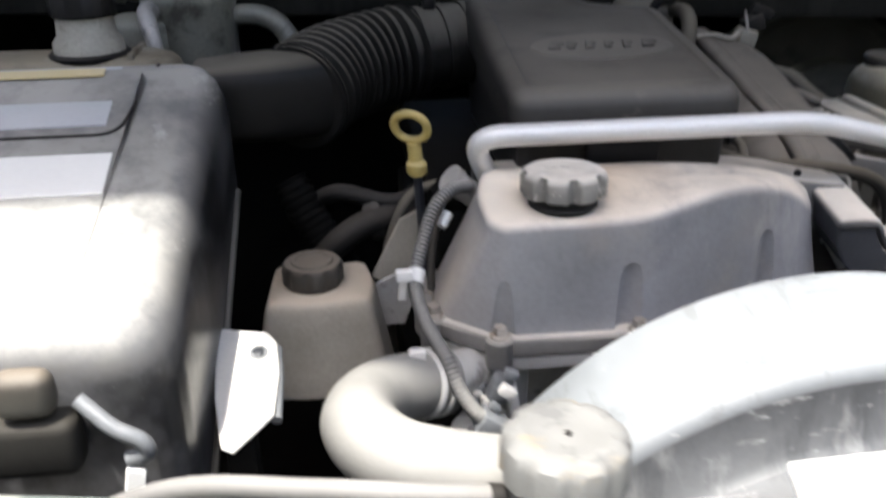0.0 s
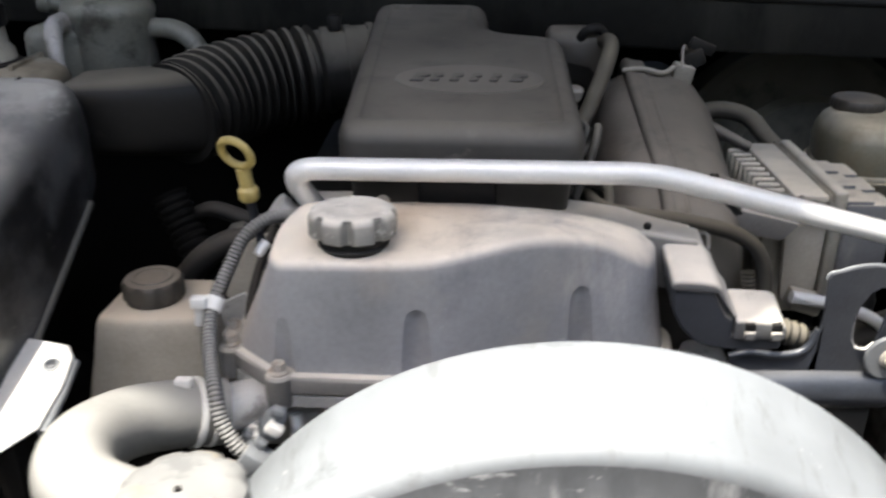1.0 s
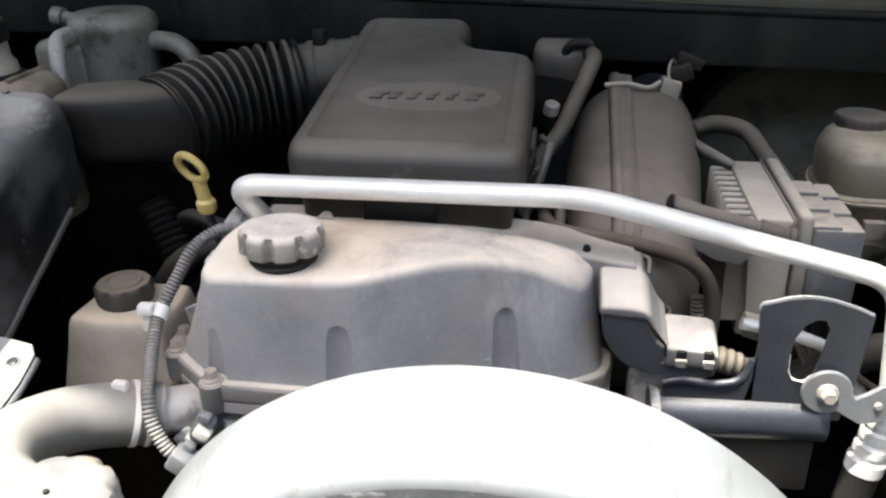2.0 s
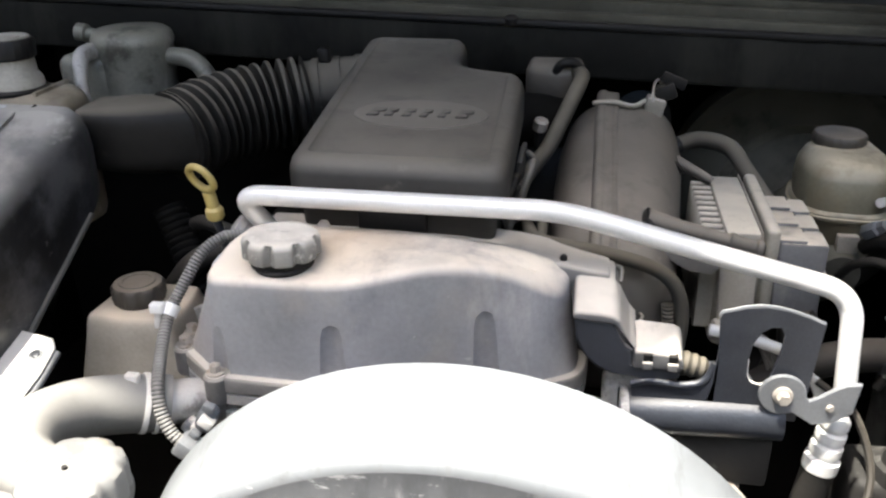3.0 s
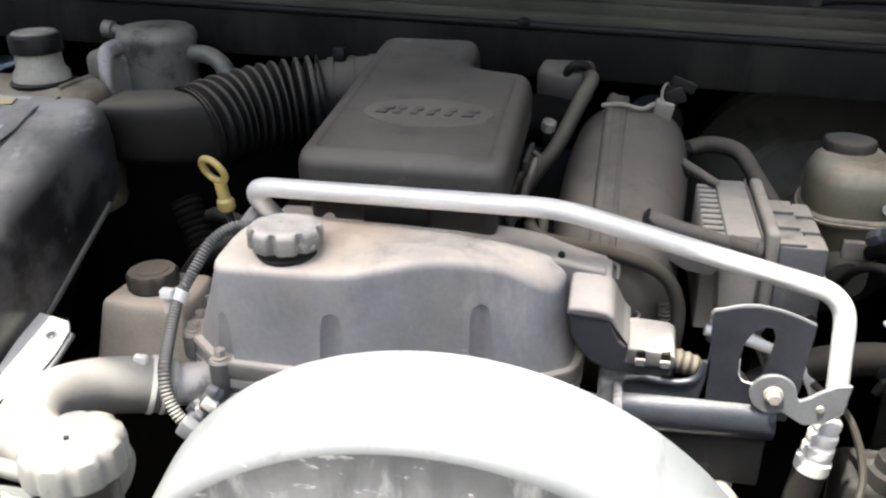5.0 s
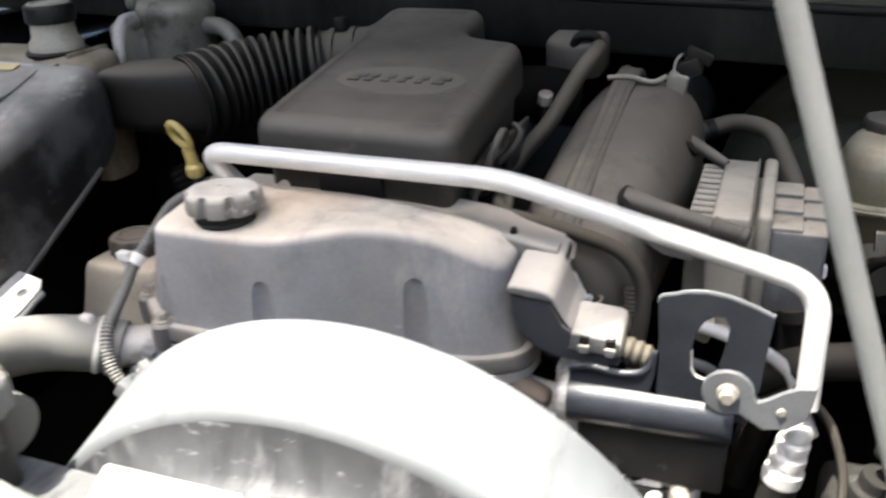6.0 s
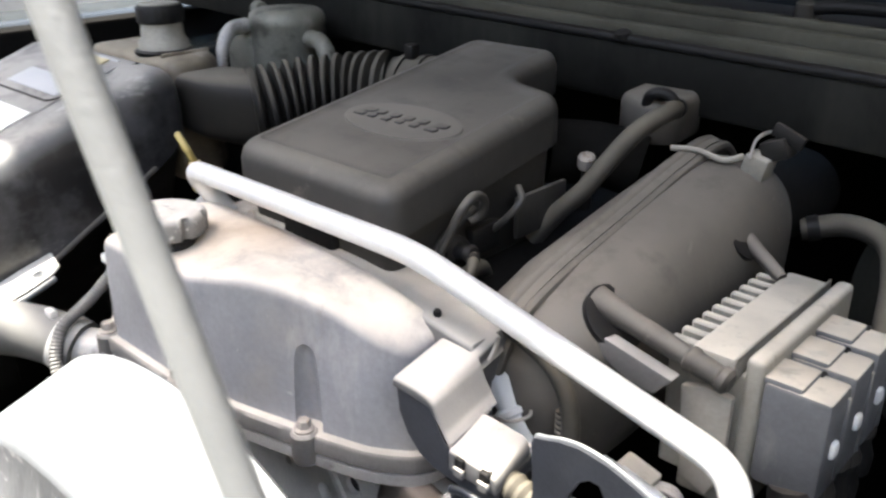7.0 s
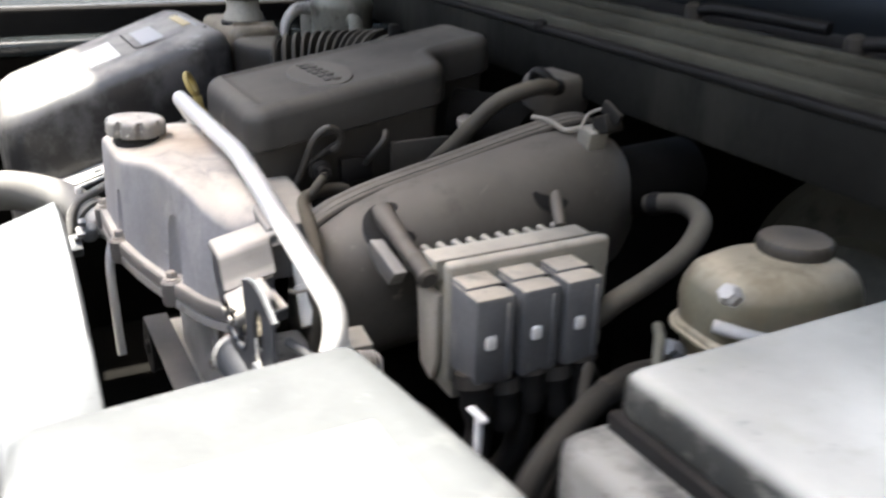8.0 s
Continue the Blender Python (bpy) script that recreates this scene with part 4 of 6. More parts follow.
def resonator():
    t = thing("intake_resonator", (0.19, 0.75, 1.07), "dusty black plastic air intake resonator box with an oval badge", "engine intake")
    rings = []
    for inset, drop in ((0.003, 0.048), (0.0, 0.046), (0.0, 0.016), (0.0025, 0.008), (0.007, 0.003), (0.013, 0.0005), (0.019, 0.0), (0.0215, 0.0022), (0.03, 0.0025)):
        rings.append([(p.x, p.y, lid_z(p.y) - drop) for p in rounded(LID, 0.026, inset, 7)])
    part("lid", loft(rings), M["lid"], t, angle=45)
    rings = [[(p.x, p.y, z if z else lid_z(p.y) - 0.044) for p in rounded(LID, 0.024, inset, 7)] for inset, z in ((0.03, 1.062), (0.014, 1.085), (0.009, 0.0))]
    part("lower_box", loft(rings), M["lid"], t, angle=45)
    badge = []
    for k in range(48):
        a = 2 * math.pi * k / 48
        badge.append((0.194 + 0.073 * math.cos(a), 0.704 + 0.034 * math.sin(a)))
    rings = [[(0.194 + (x - 0.194) * s, 0.704 + (y - 0.704) * s, lid_z(y) + h) for x, y in badge] for s, h in ((1.0, -0.0026), (0.985, -0.0008), (0.95, -0.0004), (0.9, -0.0004))]
    oval = part("badge", loft(rings), M["badge"], t, "raised oval badge")
    for k, (w, skew) in enumerate(((0.017, 0.006), (0.013, 0.004), (0.013, 0.004), (0.012, 0.004), (0.012, 0.004), (0.017, 0.005))):
        x = 0.136 + 0.0192 * k
        part("badge_bar", prism([(0, -0.009), (w - 0.004, -0.009), (w - 0.002, -0.003), (w * 0.5, -0.001), (w + skew - 0.003, 0.002), (w + skew - 0.003, 0.009), (skew, 0.009), (skew * 0.6, 0.002)], (x, 0.703, lid_z(0.703) - 0.0006), (1, 0, 0), (0, 1, 0.16), 0.0024, 0.0008, 1), M["lid"], oval)
    part("clip", sweep(smooth_path([(0.296, 0.64, 1.11), (0.306, 0.646, 1.135), (0.314, 0.655, 1.16), (0.317, 0.668, 1.171), (0.316, 0.682, 1.164), (0.312, 0.684, 1.15), (0.305, 0.678, 1.142)], 8), 0.0042, 12), M["lid"], t)
    part("clip", sweep(smooth_path([(0.296, 0.72, 1.12), (0.31, 0.725, 1.135), (0.316, 0.735, 1.15), (0.306, 0.742, 1.158)], 8), 0.0036, 12), M["lid"], t)
    # solid black block stands in for a shaded hole in the side
    part("side_hole_block", block(0.285, 0.2975, 0.69, 0.73, 1.1, 1.128, 0.004), M["black"], t)
    part("front_foot", block(0.15, 0.22, 0.59, 0.612, 1.06, 1.15, 0.004), M["black"], t)
    part("side_rib", block(0.2935, 0.2995, 0.752, 0.83, 1.1, 1.142, 0.002), M["lid"], t)
    part("vent_nipple", turned((0.297, 0.665, 1.118), (1, -0.15, 0.1), [(0.013, 0), (0.013, 0.006), (0.008, 0.008), (0.007, 0.02), (0.009, 0.022), (0.007, 0.027)], 20), M["black"], t)
    part("outlet", sweep(smooth_path([(0.25, 0.86, 1.155), (0.29, 0.9, 1.15), (0.33, 0.92, 1.14)], 6), 0.034, 20), M["dark"], t)


resonator()


def intake_duct():
    t = thing("intake_duct", (-0.09, 0.8, 1.08), "dusty black corrugated rubber air intake duct with a square elbow", "air duct")
    path = [(-0.112, 0.752, 1.156), (-0.083, 0.805, 1.163), (-0.04, 0.848, 1.168), (0.012, 0.876, 1.173)]
    part("bellows", ribbed(path, 0.0565, 0.0152, 0.014, 40), M["bellows"], t)
    part("sleeve", sweep(smooth_path([(0.008, 0.875, 1.173), (0.05, 0.888, 1.177), (0.095, 0.893, 1.18)], 6), 0.0475, 32), M["bellows"], t)
    for k in range(3):
        a = Vector((0.022, 0.8795, 1.1745)).lerp(Vector((0.075, 0.8915, 1.1785)), k / 2)
        part("collar", sweep([a, a + Vector((0.008, 0.002, 0.0006))], 0.05, 32), M["bellows"], t)
    part("clamp_tab", block(0.03, 0.045, 0.868, 0.882, 1.222, 1.24, 0.003), M["black"], t)
    # square elbow: a rounded box section that turns round towards the bellows
    rings = []
    for k in range(9):
        f = k / 8
        at = Vector((-0.215, 0.745, 1.16)).lerp(Vector((-0.165, 0.74, 1.161)), min(1.0, f * 2)) if f < 0.5 else Vector((-0.165, 0.74, 1.161)).lerp(Vector((-0.11, 0.757, 1.158)), (f - 0.5) * 2)
        ahead = Vector((1, 0, 0)).lerp(Vector((0.52, 0.85, 0.08)), max(0.0, f - 0.25) / 0.75).normalized()
        side = Vector((ahead.y, -ahead.x, 0)).normalized()
        up = side.cross(ahead)
        power = 0.34 + 0.42 * f
        ring = []
        for q in range(40):
            c, sn = math.cos(2 * math.pi * q / 40), math.sin(2 * math.pi * q / 40)
            ring.append(at + side * math.copysign(abs(c) ** power, c) * (0.042 + 0.008 * f) + up * math.copysign(abs(sn) ** power, sn) * (0.036 + 0.012 * f))
        rings.append(ring)
    part("elbow", loft(rings), M["elbow"], t, "square dusty elbow", angle=40)
    part("elbow_rim", sweep([Vector((-0.1155, 0.7475, 1.1555)), Vector((-0.112, 0.754, 1.156))], 0.0545, 36), M["elbow"], t)
    part("side_hose", ribbed([(-0.13, 0.735, 1.07), (-0.11, 0.72, 1.035), (-0.085, 0.7, 0.995), (-0.06, 0.69, 0.95)], 0.02, 0.009, 0.003, 18), M["dark"], t)


intake_duct()


# ---- intake manifold and engine computer ----
def manifold():
    t = thing("intake_manifold", (0.44, 0.78, 0.95), "dusty grey-brown plastic intake manifold with a domed plenum", "engine intake")
    rings = []
    stations = ((0.6, 0.5, 0.05), (0.608, 0.72, 0.032), (0.625, 0.88, 0.016), (0.655, 0.96, 0.006), (0.7, 1.0, 0.0), (0.76, 1.0, 0.0), (0.82, 1.0, 0.0), (0.88, 0.99, 0.0), (0.93, 0.93, 0.003), (0.962, 0.8, 0.01), (0.982, 0.6, 0.022), (0.99, 0.4, 0.035))
    for y, s, drop in stations:
        ring = []
        k = max(0.0, min(1.0, (y - 0.62) / 0.3))
        cx, rx, rz, ztop = 0.399 + 0.016 * k, 0.069 + 0.011 * k, 0.085 + 0.01 * k, 1.112 + 0.21 * (y - 0.63)
        for a in (2 * math.pi * q / 44 for q in range(44)):
            c, sn = math.cos(a), math.sin(a)
            ring.append((cx + s * rx * math.copysign(abs(c) ** 0.75, c), y, ztop - rz - drop * 0.5 + s * rz * math.copysign(abs(sn) ** 0.8, sn)))
        rings.append(ring)
    part("plenum", loft(rings), M["manifold"], t, angle=60)
    seam = smooth_path([(0.383, 0.603, 1.06), (0.385, 0.625, 1.096), (0.386, 0.68, 1.119), (0.386, 0.78, 1.141), (0.386, 0.88, 1.163), (0.388, 0.945, 1.172), (0.39, 0.975, 1.15)], 8)
    part("seam_flange", sweep(seam, 0.0075, 10), M["manifold"], t)
    part("seam_lip", sweep([q + Vector((0.0165, 0, 0.0)) for q in seam], 0.0045, 8), M["manifold"], t)
    part("seam_strip", loft([[q + Vector((-0.004, 0, 0.006)) for q in seam] + [q + Vector((-0.004, 0, -0.01)) for q in seam[::-1]], [q + Vector((0.0135, 0, 0.0045)) for q in seam] + [q + Vector((0.0135, 0, -0.01)) for q in seam[::-1]]]), M["manifold"], t)
    # flat black disc paints the shaded hollow behind the mount arm
    part("mount_hole_disc", turned((0.452, 0.681, 1.098), (0.7, -0.1, 0.7), [(0.026, -0.01), (0.028, 0.004), (0.024, 0.0055), (0.02, 0.0055)], 28), M["black"], t)
    part("mount_arm", turned((0.437, 0.679, 1.1105), (0.127, -0.005, -0.0275), [(0.0125, 0), (0.0095, 0.035), (0.0082, 0.085), (0.0105, 0.087), (0.0105, 0.091), (0.009, 0.093), (0.0085, 0.112), (0.0105, 0.114), (0.0105, 0.119), (0.007, 0.122)], 24), M["manifold"], t)
    part("mount_web", prism([(0.432, 1.1), (0.52, 1.08), (0.505, 1.062), (0.48, 1.066), (0.45, 1.082)], (0, 0.67, 0), (1, 0, 0), (0, 0, 1), 0.014, 0.002), M["flange"], t, "dusty web under the arm")
    # second black disc, again painting a hollow's shade
    part("rear_hole_disc", turned((0.474, 0.855, 1.118), (0.75, 0, 0.65), [(0.02, -0.005), (0.022, 0.004), (0.018, 0.005)], 24), M["black"], t)
    part("rear_arm", turned((0.474, 0.862, 1.118), (0.1, -0.05, -0.04), [(0.0075, 0), (0.006, 0.05), (0.005, 0.056)], 20), M["manifold"], t)
    part("rear_boss", turned((0.435, 0.965, 1.1), (0.12, 1, 0.1), [(0.042, 0), (0.042, 0.1), (0.037, 0.108)], 32), M["dark"], t)
    for k in range(4):
        y = 0.68 + 0.075 * k
        part("runner", sweep(smooth_path([(0.42, y, 1.02), (0.36, y, 1.035), (0.33, y, 1.0), (0.33, y, 0.95)], 6), 0.026, 16), M["manifold"], t)


manifold()


def throttle_sensor():
    t = thing("throttle_actuator", (0.33, 0.92, 1.13), "rounded dusty grey plastic throttle actuator housing", "engine part")
    rings = [[(p.x, p.y, 1.166 + z + 0.1 * (p.y - 0.94)) for p in rounded([(0.286, 0.935), (0.325, 0.916), (0.36, 0.93), (0.362, 0.985), (0.33, 1.0), (0.29, 0.99)], 0.014, i, 4)] for i, z in ((0.002, 0), (0, 0.004), (0, 0.036), (0.003, 0.042), (0.008, 0.045))]
    part("housing", loft(rings), M["manifold"], t, angle=45)
    part("cable_hook", sweep(smooth_path([(0.322, 0.93, 1.195), (0.333, 0.922, 1.216), (0.35, 0.926, 1.217), (0.36, 0.935, 1.2)], 6), 0.006, 12), M["black"], t)
    part("nut", turned((0.313, 0.842, 1.155), (0.2, -0.3, 1), [(0.009, 0), (0.009, 0.012), (0.006, 0.014)], 8), M["zinc"], t, "bright brass-like nut")
    part("stem", turned((0.313, 0.844, 1.11), (0, 0, 1), [(0.006, 0), (0.006, 0.05)], 12), M["black"], t)


throttle_sensor()


def vent_hose(name, pts, r, label, mat="rubber", n=8):
    t = thing(name, pts[0], label, "hose")
    path = smooth_path(pts, n)
    part("hose", sweep(path, r, 16), M[mat], t)
    part("collar", sweep(path[1:4], r * 1.13, 16), M["black"], t, "black end collar")
    return t


vent_hose("breather_hose", [(0.35, 0.95, 1.2), (0.36, 0.908, 1.205), (0.352, 0.865, 1.192), (0.337, 0.837, 1.162), (0.324, 0.82, 1.137), (0.305, 0.805, 1.113), (0.288, 0.79, 1.085)], 0.0095, "dusty black rubber breather hose along the manifold", "servohose")
vent_hose("vacuum_hose", [(0.3, 0.71, 1.05), (0.308, 0.69, 1.095), (0.33, 0.635, 1.1), (0.4, 0.615, 1.098), (0.452, 0.605, 1.085), (0.472, 0.6, 1.05), (0.47, 0.595, 0.99)], 0.0072, "thin dusty black vacuum hose behind the silver tube", "servohose")
vent_hose("fuel_line", [(0.3, 0.69, 1.15), (0.29, 0.65, 1.12), (0.32, 0.62, 1.09), (0.37, 0.62, 1.085)], 0.004, "thin dark fuel line beside the resonator")


def conduit(name, pts, r, label):
    return solid(name, ribbed(pts, r, 0.0042, 0.0013, 12, 10), M["servohose"], pts[0], label, "wiring")


vent_hose("purge_line", [(0.322, 0.662, 1.12), (0.33, 0.65, 1.112), (0.325, 0.635, 1.09), (0.3, 0.625, 1.065), (0.29, 0.64, 1.03)], 0.0052, "thin dusty purge line looping below the resonator", "servohose")
conduit("wire_conduit", [(0.46, 0.61, 1.05), (0.463, 0.605, 1.02), (0.468, 0.6, 0.97), (0.47, 0.59, 0.92)], 0.0078, "dusty grey corrugated wire conduit hanging beside the manifold")


def manifold_connector():
    t = thing("pressure_sensor", (0.452, 0.925, 1.17), "pressure sensor with a dark clip and wire on the manifold", "sensor")
    part("sensor_body", turn_about(block(0.44, 0.464, 0.91, 0.935, 1.155, 1.178, 0.003), (0.45, 0.92, 1.165), "Y", 12), M["pcm"], t)
    part("connector", turn_about(block(0.452, 0.478, 0.92, 0.943, 1.173, 1.193, 0.003), (0.465, 0.93, 1.183), "Y", -22), M["rubber"], t)
    part("connector_lip", turn_about(block(0.458, 0.49, 0.926, 0.932, 1.192, 1.206, 0.002), (0.47, 0.93, 1.197), "Y", 22), M["rubber"], t)
    part("wire", sweep(smooth_path([(0.375, 0.895, 1.175), (0.4, 0.9, 1.176), (0.425, 0.905, 1.17), (0.44, 0.915, 1.175)], 6), 0.003, 8), M["pcm"], t)
    part("bail", sweep(smooth_path([(0.449, 0.908, 1.176), (0.449, 0.918, 1.192), (0.455, 0.935, 1.197), (0.462, 0.944, 1.187)], 6), 0.0018, 8), M["zinc"], t, "thin wire bail")


manifold_connector()


def engine_computer():
    t = thing("engine_control_module", (0.56, 0.77, 0.97), "dusty finned aluminium engine control module with three plugs", "electronics")
    part("housing", block(0.515, 0.572, 0.69, 0.85, 0.965, 1.085, 0.004), M["pcm"], t)
    part("cover_plate", block(0.519, 0.556, 0.682, 0.858, 1.08, 1.1, 0.004), M["pcm"], t)
    part("seam", block(0.56, 0.5745, 0.684, 0.861, 0.985, 1.104, 0.005, 3), M["pcm"], t)
    part("groove_rib", block(0.5535, 0.5555, 0.68, 0.86, 1.09, 1.1025, 0.001, 1), M["pcm"], t)
    for k in range(10):
        y = 0.692 + 0.0165 * k
        part("fin", block(0.497, 0.523, y, y + 0.0075, 0.98, 1.096, 0.002, 1), M["pcm"], t)
    for k in range(3):
        y = 0.6845 + 0.0465 * k
        p = part("plug", block(0.574, 0.6235, y, y + 0.0405, 1.005, 1.0905, 0.005), M["plug"], t, "dusty dark plug")
        part("lever", block(0.572, 0.602, y + 0.002, y + 0.0385, 1.0865, 1.0935, 0.003), M["plug"], p)
        # small black block drawn for the shade in a notch
        part("dark_slot_block", block(0.6, 0.604, y + 0.032, y + 0.0415, 1.084, 1.0915, 0.001, 1), M["black"], p)
        part("latch", block(0.6215, 0.6275, y + 0.009, y + 0.02, 1.042, 1.0555, 0.003, 2), M["sticker"], p, "pale latch")
        part("ridge", block(0.6215, 0.6255, y + 0.03, y + 0.033, 1.012, 1.083, 0.001, 1), M["plug"], p)
        part("harness", sweep(smooth_path([(0.6, y + 0.02, 1.01), (0.605, y + 0.015, 0.93), (0.59, y, 0.88), (0.57, 0.68, 0.8)], 6), 0.013, 12), M["rubber"], p)
    part("bracket", prism([(0.515, 1.064), (0.535, 1.07), (0.556, 1.068), (0.556, 1.0), (0.545, 0.975), (0.522, 0.985)], (0, 0.6885, 0), (1, 0, 0), (0, 0, 1), 0.008, 0.002), M["tan"], t, "grimy pale side bracket")
    for k in range(5):
        part("harness_boot", turned((0.604, 0.695 + 0.028 * k, 1.012 - 0.012 * (k % 2)), (0.25, 0, -1), [(0.018, 0), (0.02, 0.012), (0.015, 0.02), (0.016, 0.035), (0.011, 0.05)], 12), M["rubber"], t, "dusty dark harness boot")


engine_computer()


# ---- left side: dipstick, steering fluid, hoses, air filter ----
def dipstick():
    t = thing("oil_dipstick", (0.0, 0.61, 0.9), "yellow plastic oil dipstick ring handle on a thin steel tube", "dipstick")
    ring_at, face = Vector((-0.0105, 0.592, 1.166)), Vector((-0.34, -0.82, -0.38))
    q = face.to_track_quat("Z", "Y").to_matrix()
    path = [ring_at + q @ Vector((0.0152 * math.cos(a), 0.0148 * math.sin(a), 0)) for a in (2 * math.pi * k / 40 for k in range(41))]
    part("ring_handle", sweep(path, 0.0038, 12, False), M["yellow"], t)
    part("stem", sweep([Vector((-0.0075, 0.598, 1.15)), Vector((-0.0055, 0.601, 1.13))], 0.0065, 14), M["yellow"], t)
    part("collar", turned((-0.005, 0.6015, 1.118), (-0.02, -0.03, 1), [(0.0075, 0), (0.0095, 0.003), (0.0095, 0.011), (0.007, 0.014)], 20), M["yellow"], t)
    part("tube", sweep(smooth_path([(-0.005, 0.602, 1.12), (0.0, 0.615, 1.06), (0.004, 0.63, 0.98), (0.0, 0.64, 0.85)], 6), 0.0045, 10), M["steel"], t)


dipstick()


def steering_reservoir():
    t = thing("power_steering_reservoir", (-0.1, 0.595, 0.92), "dusty tan plastic power steering reservoir with a black ribbed cap", "reservoir")
    base = [(-0.156, 0.556), (-0.11, 0.55), (-0.048, 0.556), (-0.042, 0.6), (-0.05, 0.65), (-0.15, 0.65)]
    rings = [[(-0.1 + (p.x + 0.1) * s, 0.6 + (p.y - 0.6) * s, z) for p in rounded(base, 0.009, i, 4)] for s, i, z in ((1.2, 0.004, 0.92), (1.2, 0, 0.925), (0.99, 0, 0.985), (0.93, 0, 1.004), (0.92, 0.001, 1.0095), (0.9, 0.002, 1.0132), (0.87, 0.003, 1.015), (0.6, 0.004, 1.016))]
    part("tank", loft(rings), M["tan"], t, angle=45)
    cap = part("cap", turned((-0.106, 0.6, 1.012), (0, 0, 1), [(0.026, 0), (0.026, 0.006), (0.029, 0.008), (0.029, 0.022), (0.026, 0.026), (0.01, 0.0275)], 72, 9, 0.08, 2, 3), M["capdark"], t, "dusty black ribbed cap")
    part("cap_neck", turned((-0.106, 0.6, 1.008), (0, 0, 1), [(0.023, 0), (0.023, 0.012)], 28), M["black"], t)
    part("cap_ring", turned((-0.106, 0.6, 1.0385), (0, 0, 1), [(0.02, 0), (0.019, 0.0015), (0.016, 0.0015), (0.015, 0.0005)], 36), M["capdark"], cap)
    part("bracket", prism([(-0.06, 1.0), (-0.02, 1.02), (-0.005, 1.0), (-0.02, 0.96), (-0.06, 0.96)], (0, 0.61, 0), (1, 0, 0), (0, 0, 1), 0.004, 0.001, 1), M["cast"], t)


steering_reservoir()


def engine_loom():
    t = thing("sensor_loom", (-0.01, 0.46, 0.96), "grey corrugated wire conduit with a pale clip and plug", "wiring")
    part("conduit", ribbed([(0.04, 0.578, 1.113), (0.022, 0.562, 1.117), (0.004, 0.545, 1.107), (-0.008, 0.527, 1.085), (-0.0175, 0.505, 1.062), (-0.0165, 0.486, 1.048), (-0.0125, 0.468, 1.038), (-0.006, 0.448, 1.031), (0.0005, 0.43, 1.024), (0.007, 0.418, 1.007), (0.018, 0.412, 0.989), (0.028, 0.412, 0.978)], 0.0062, 0.0036, 0.0013, 14, 12), M["hose"], t)
    part("clip", block(-0.034, -0.02, 0.494, 0.504, 1.062, 1.072, 0.002), M["sticker"], t, "pale plastic clip")
    part("clip_band", sweep([Vector((-0.0155, 0.509, 1.066)), Vector((-0.0185, 0.501, 1.058))], 0.0078, 16), M["sticker"], t)
    part("clip_leg", turn_about(block(-0.031, -0.024, 0.497, 0.503, 1.044, 1.064, 0.001, 1), (-0.027, 0.5, 1.06), "Y", 8), M["bracket"], t)
    part("plug", turn_about(block(0.02, 0.046, 0.403, 0.424, 0.966, 0.984, 0.003), (0.03, 0.413, 0.975), "Y", 35), M["ear"], t)
    part("plug_boot", turn_about(block(0.032, 0.05, 0.424, 0.444, 0.982, 1.006, 0.006), (0.04, 0.435, 0.99), "Y", 25), M["ear"], t, "crumpled pale rubber boot")
    rnd = random.Random(5)
    for k in range(9):
        x, y, z = 0.022 + 0.0035 * k, rnd.uniform(0.418, 0.446), 0.975 + 0.0035 * k + rnd.uniform(-0.006, 0.008)
        w = rnd.uniform(0.004, 0.007)
        part("boot_fold", turn_about(block(x - w, x + w, y - w * 0.8, y + w * 0.8, z - w * 0.7, z + w * 0.7, 0.002, 2), (x, y, z), "Y", rnd.uniform(-50, 50)), M["bracket" if k % 2 else "ear"], t)


engine_loom()


def front_wires():
    t = thing("front_harness", (0.0, 0.52, 0.98), "dusty brown wires and a small shiny fitting beside the valve cover", "wiring")
    part("wire", sweep(smooth_path([(0.02, 0.6, 1.1), (0.005, 0.57, 1.06), (0.0, 0.54, 1.02), (0.005, 0.52, 0.96)], 8), 0.004, 10), M["rubber"], t)
    part("fitting", turned((0.018, 0.56, 1.095), (-0.5, -0.6, -0.6), [(0.005, 0), (0.005, 0.01), (0.004, 0.014)], 16), M["alu"], t, "shiny metal fitting")
    part("union", turned((0.045, 0.59, 1.1), (-0.7, -0.2, 0.6), [(0.012, 0), (0.012, 0.02), (0.014, 0.022), (0.014, 0.03)], 18), M["cast"], t)


front_wires()


def radiator_hose():
    t = thing("radiator_hose", (-0.02, 0.35, 1.0), "thick dusty pale grey upper radiator hose with a tight bend", "hose")
    path = smooth_path([(0.045, 0.272, 1.033), (-0.002, 0.28, 1.035), (-0.05, 0.305, 1.034), (-0.071, 0.352, 1.028), (-0.058, 0.402, 1.015), (-0.024, 0.434, 1.002), (0.0, 0.447, 0.995)], 10)
    part("hose", sweep(path, 0.027, 30), M["hose"], t)
    part("hose_clamp", sweep([Vector((-0.022, 0.4355, 1.0015)), Vector((-0.018, 0.438, 1.0))], 0.0284, 28), M["bracket"], t, "bright steel hose clamp")
    part("clamp_band", sweep([Vector((-0.012, 0.4412, 0.9985)), Vector((-0.009, 0.443, 0.9975))], 0.0282, 28), M["bracket"], t)
    part("clamp_ear", block(-0.03, -0.017, 0.428, 0.436, 1.027, 1.036, 0.0015, 1), M["bracket"], t)


radiator_hose()


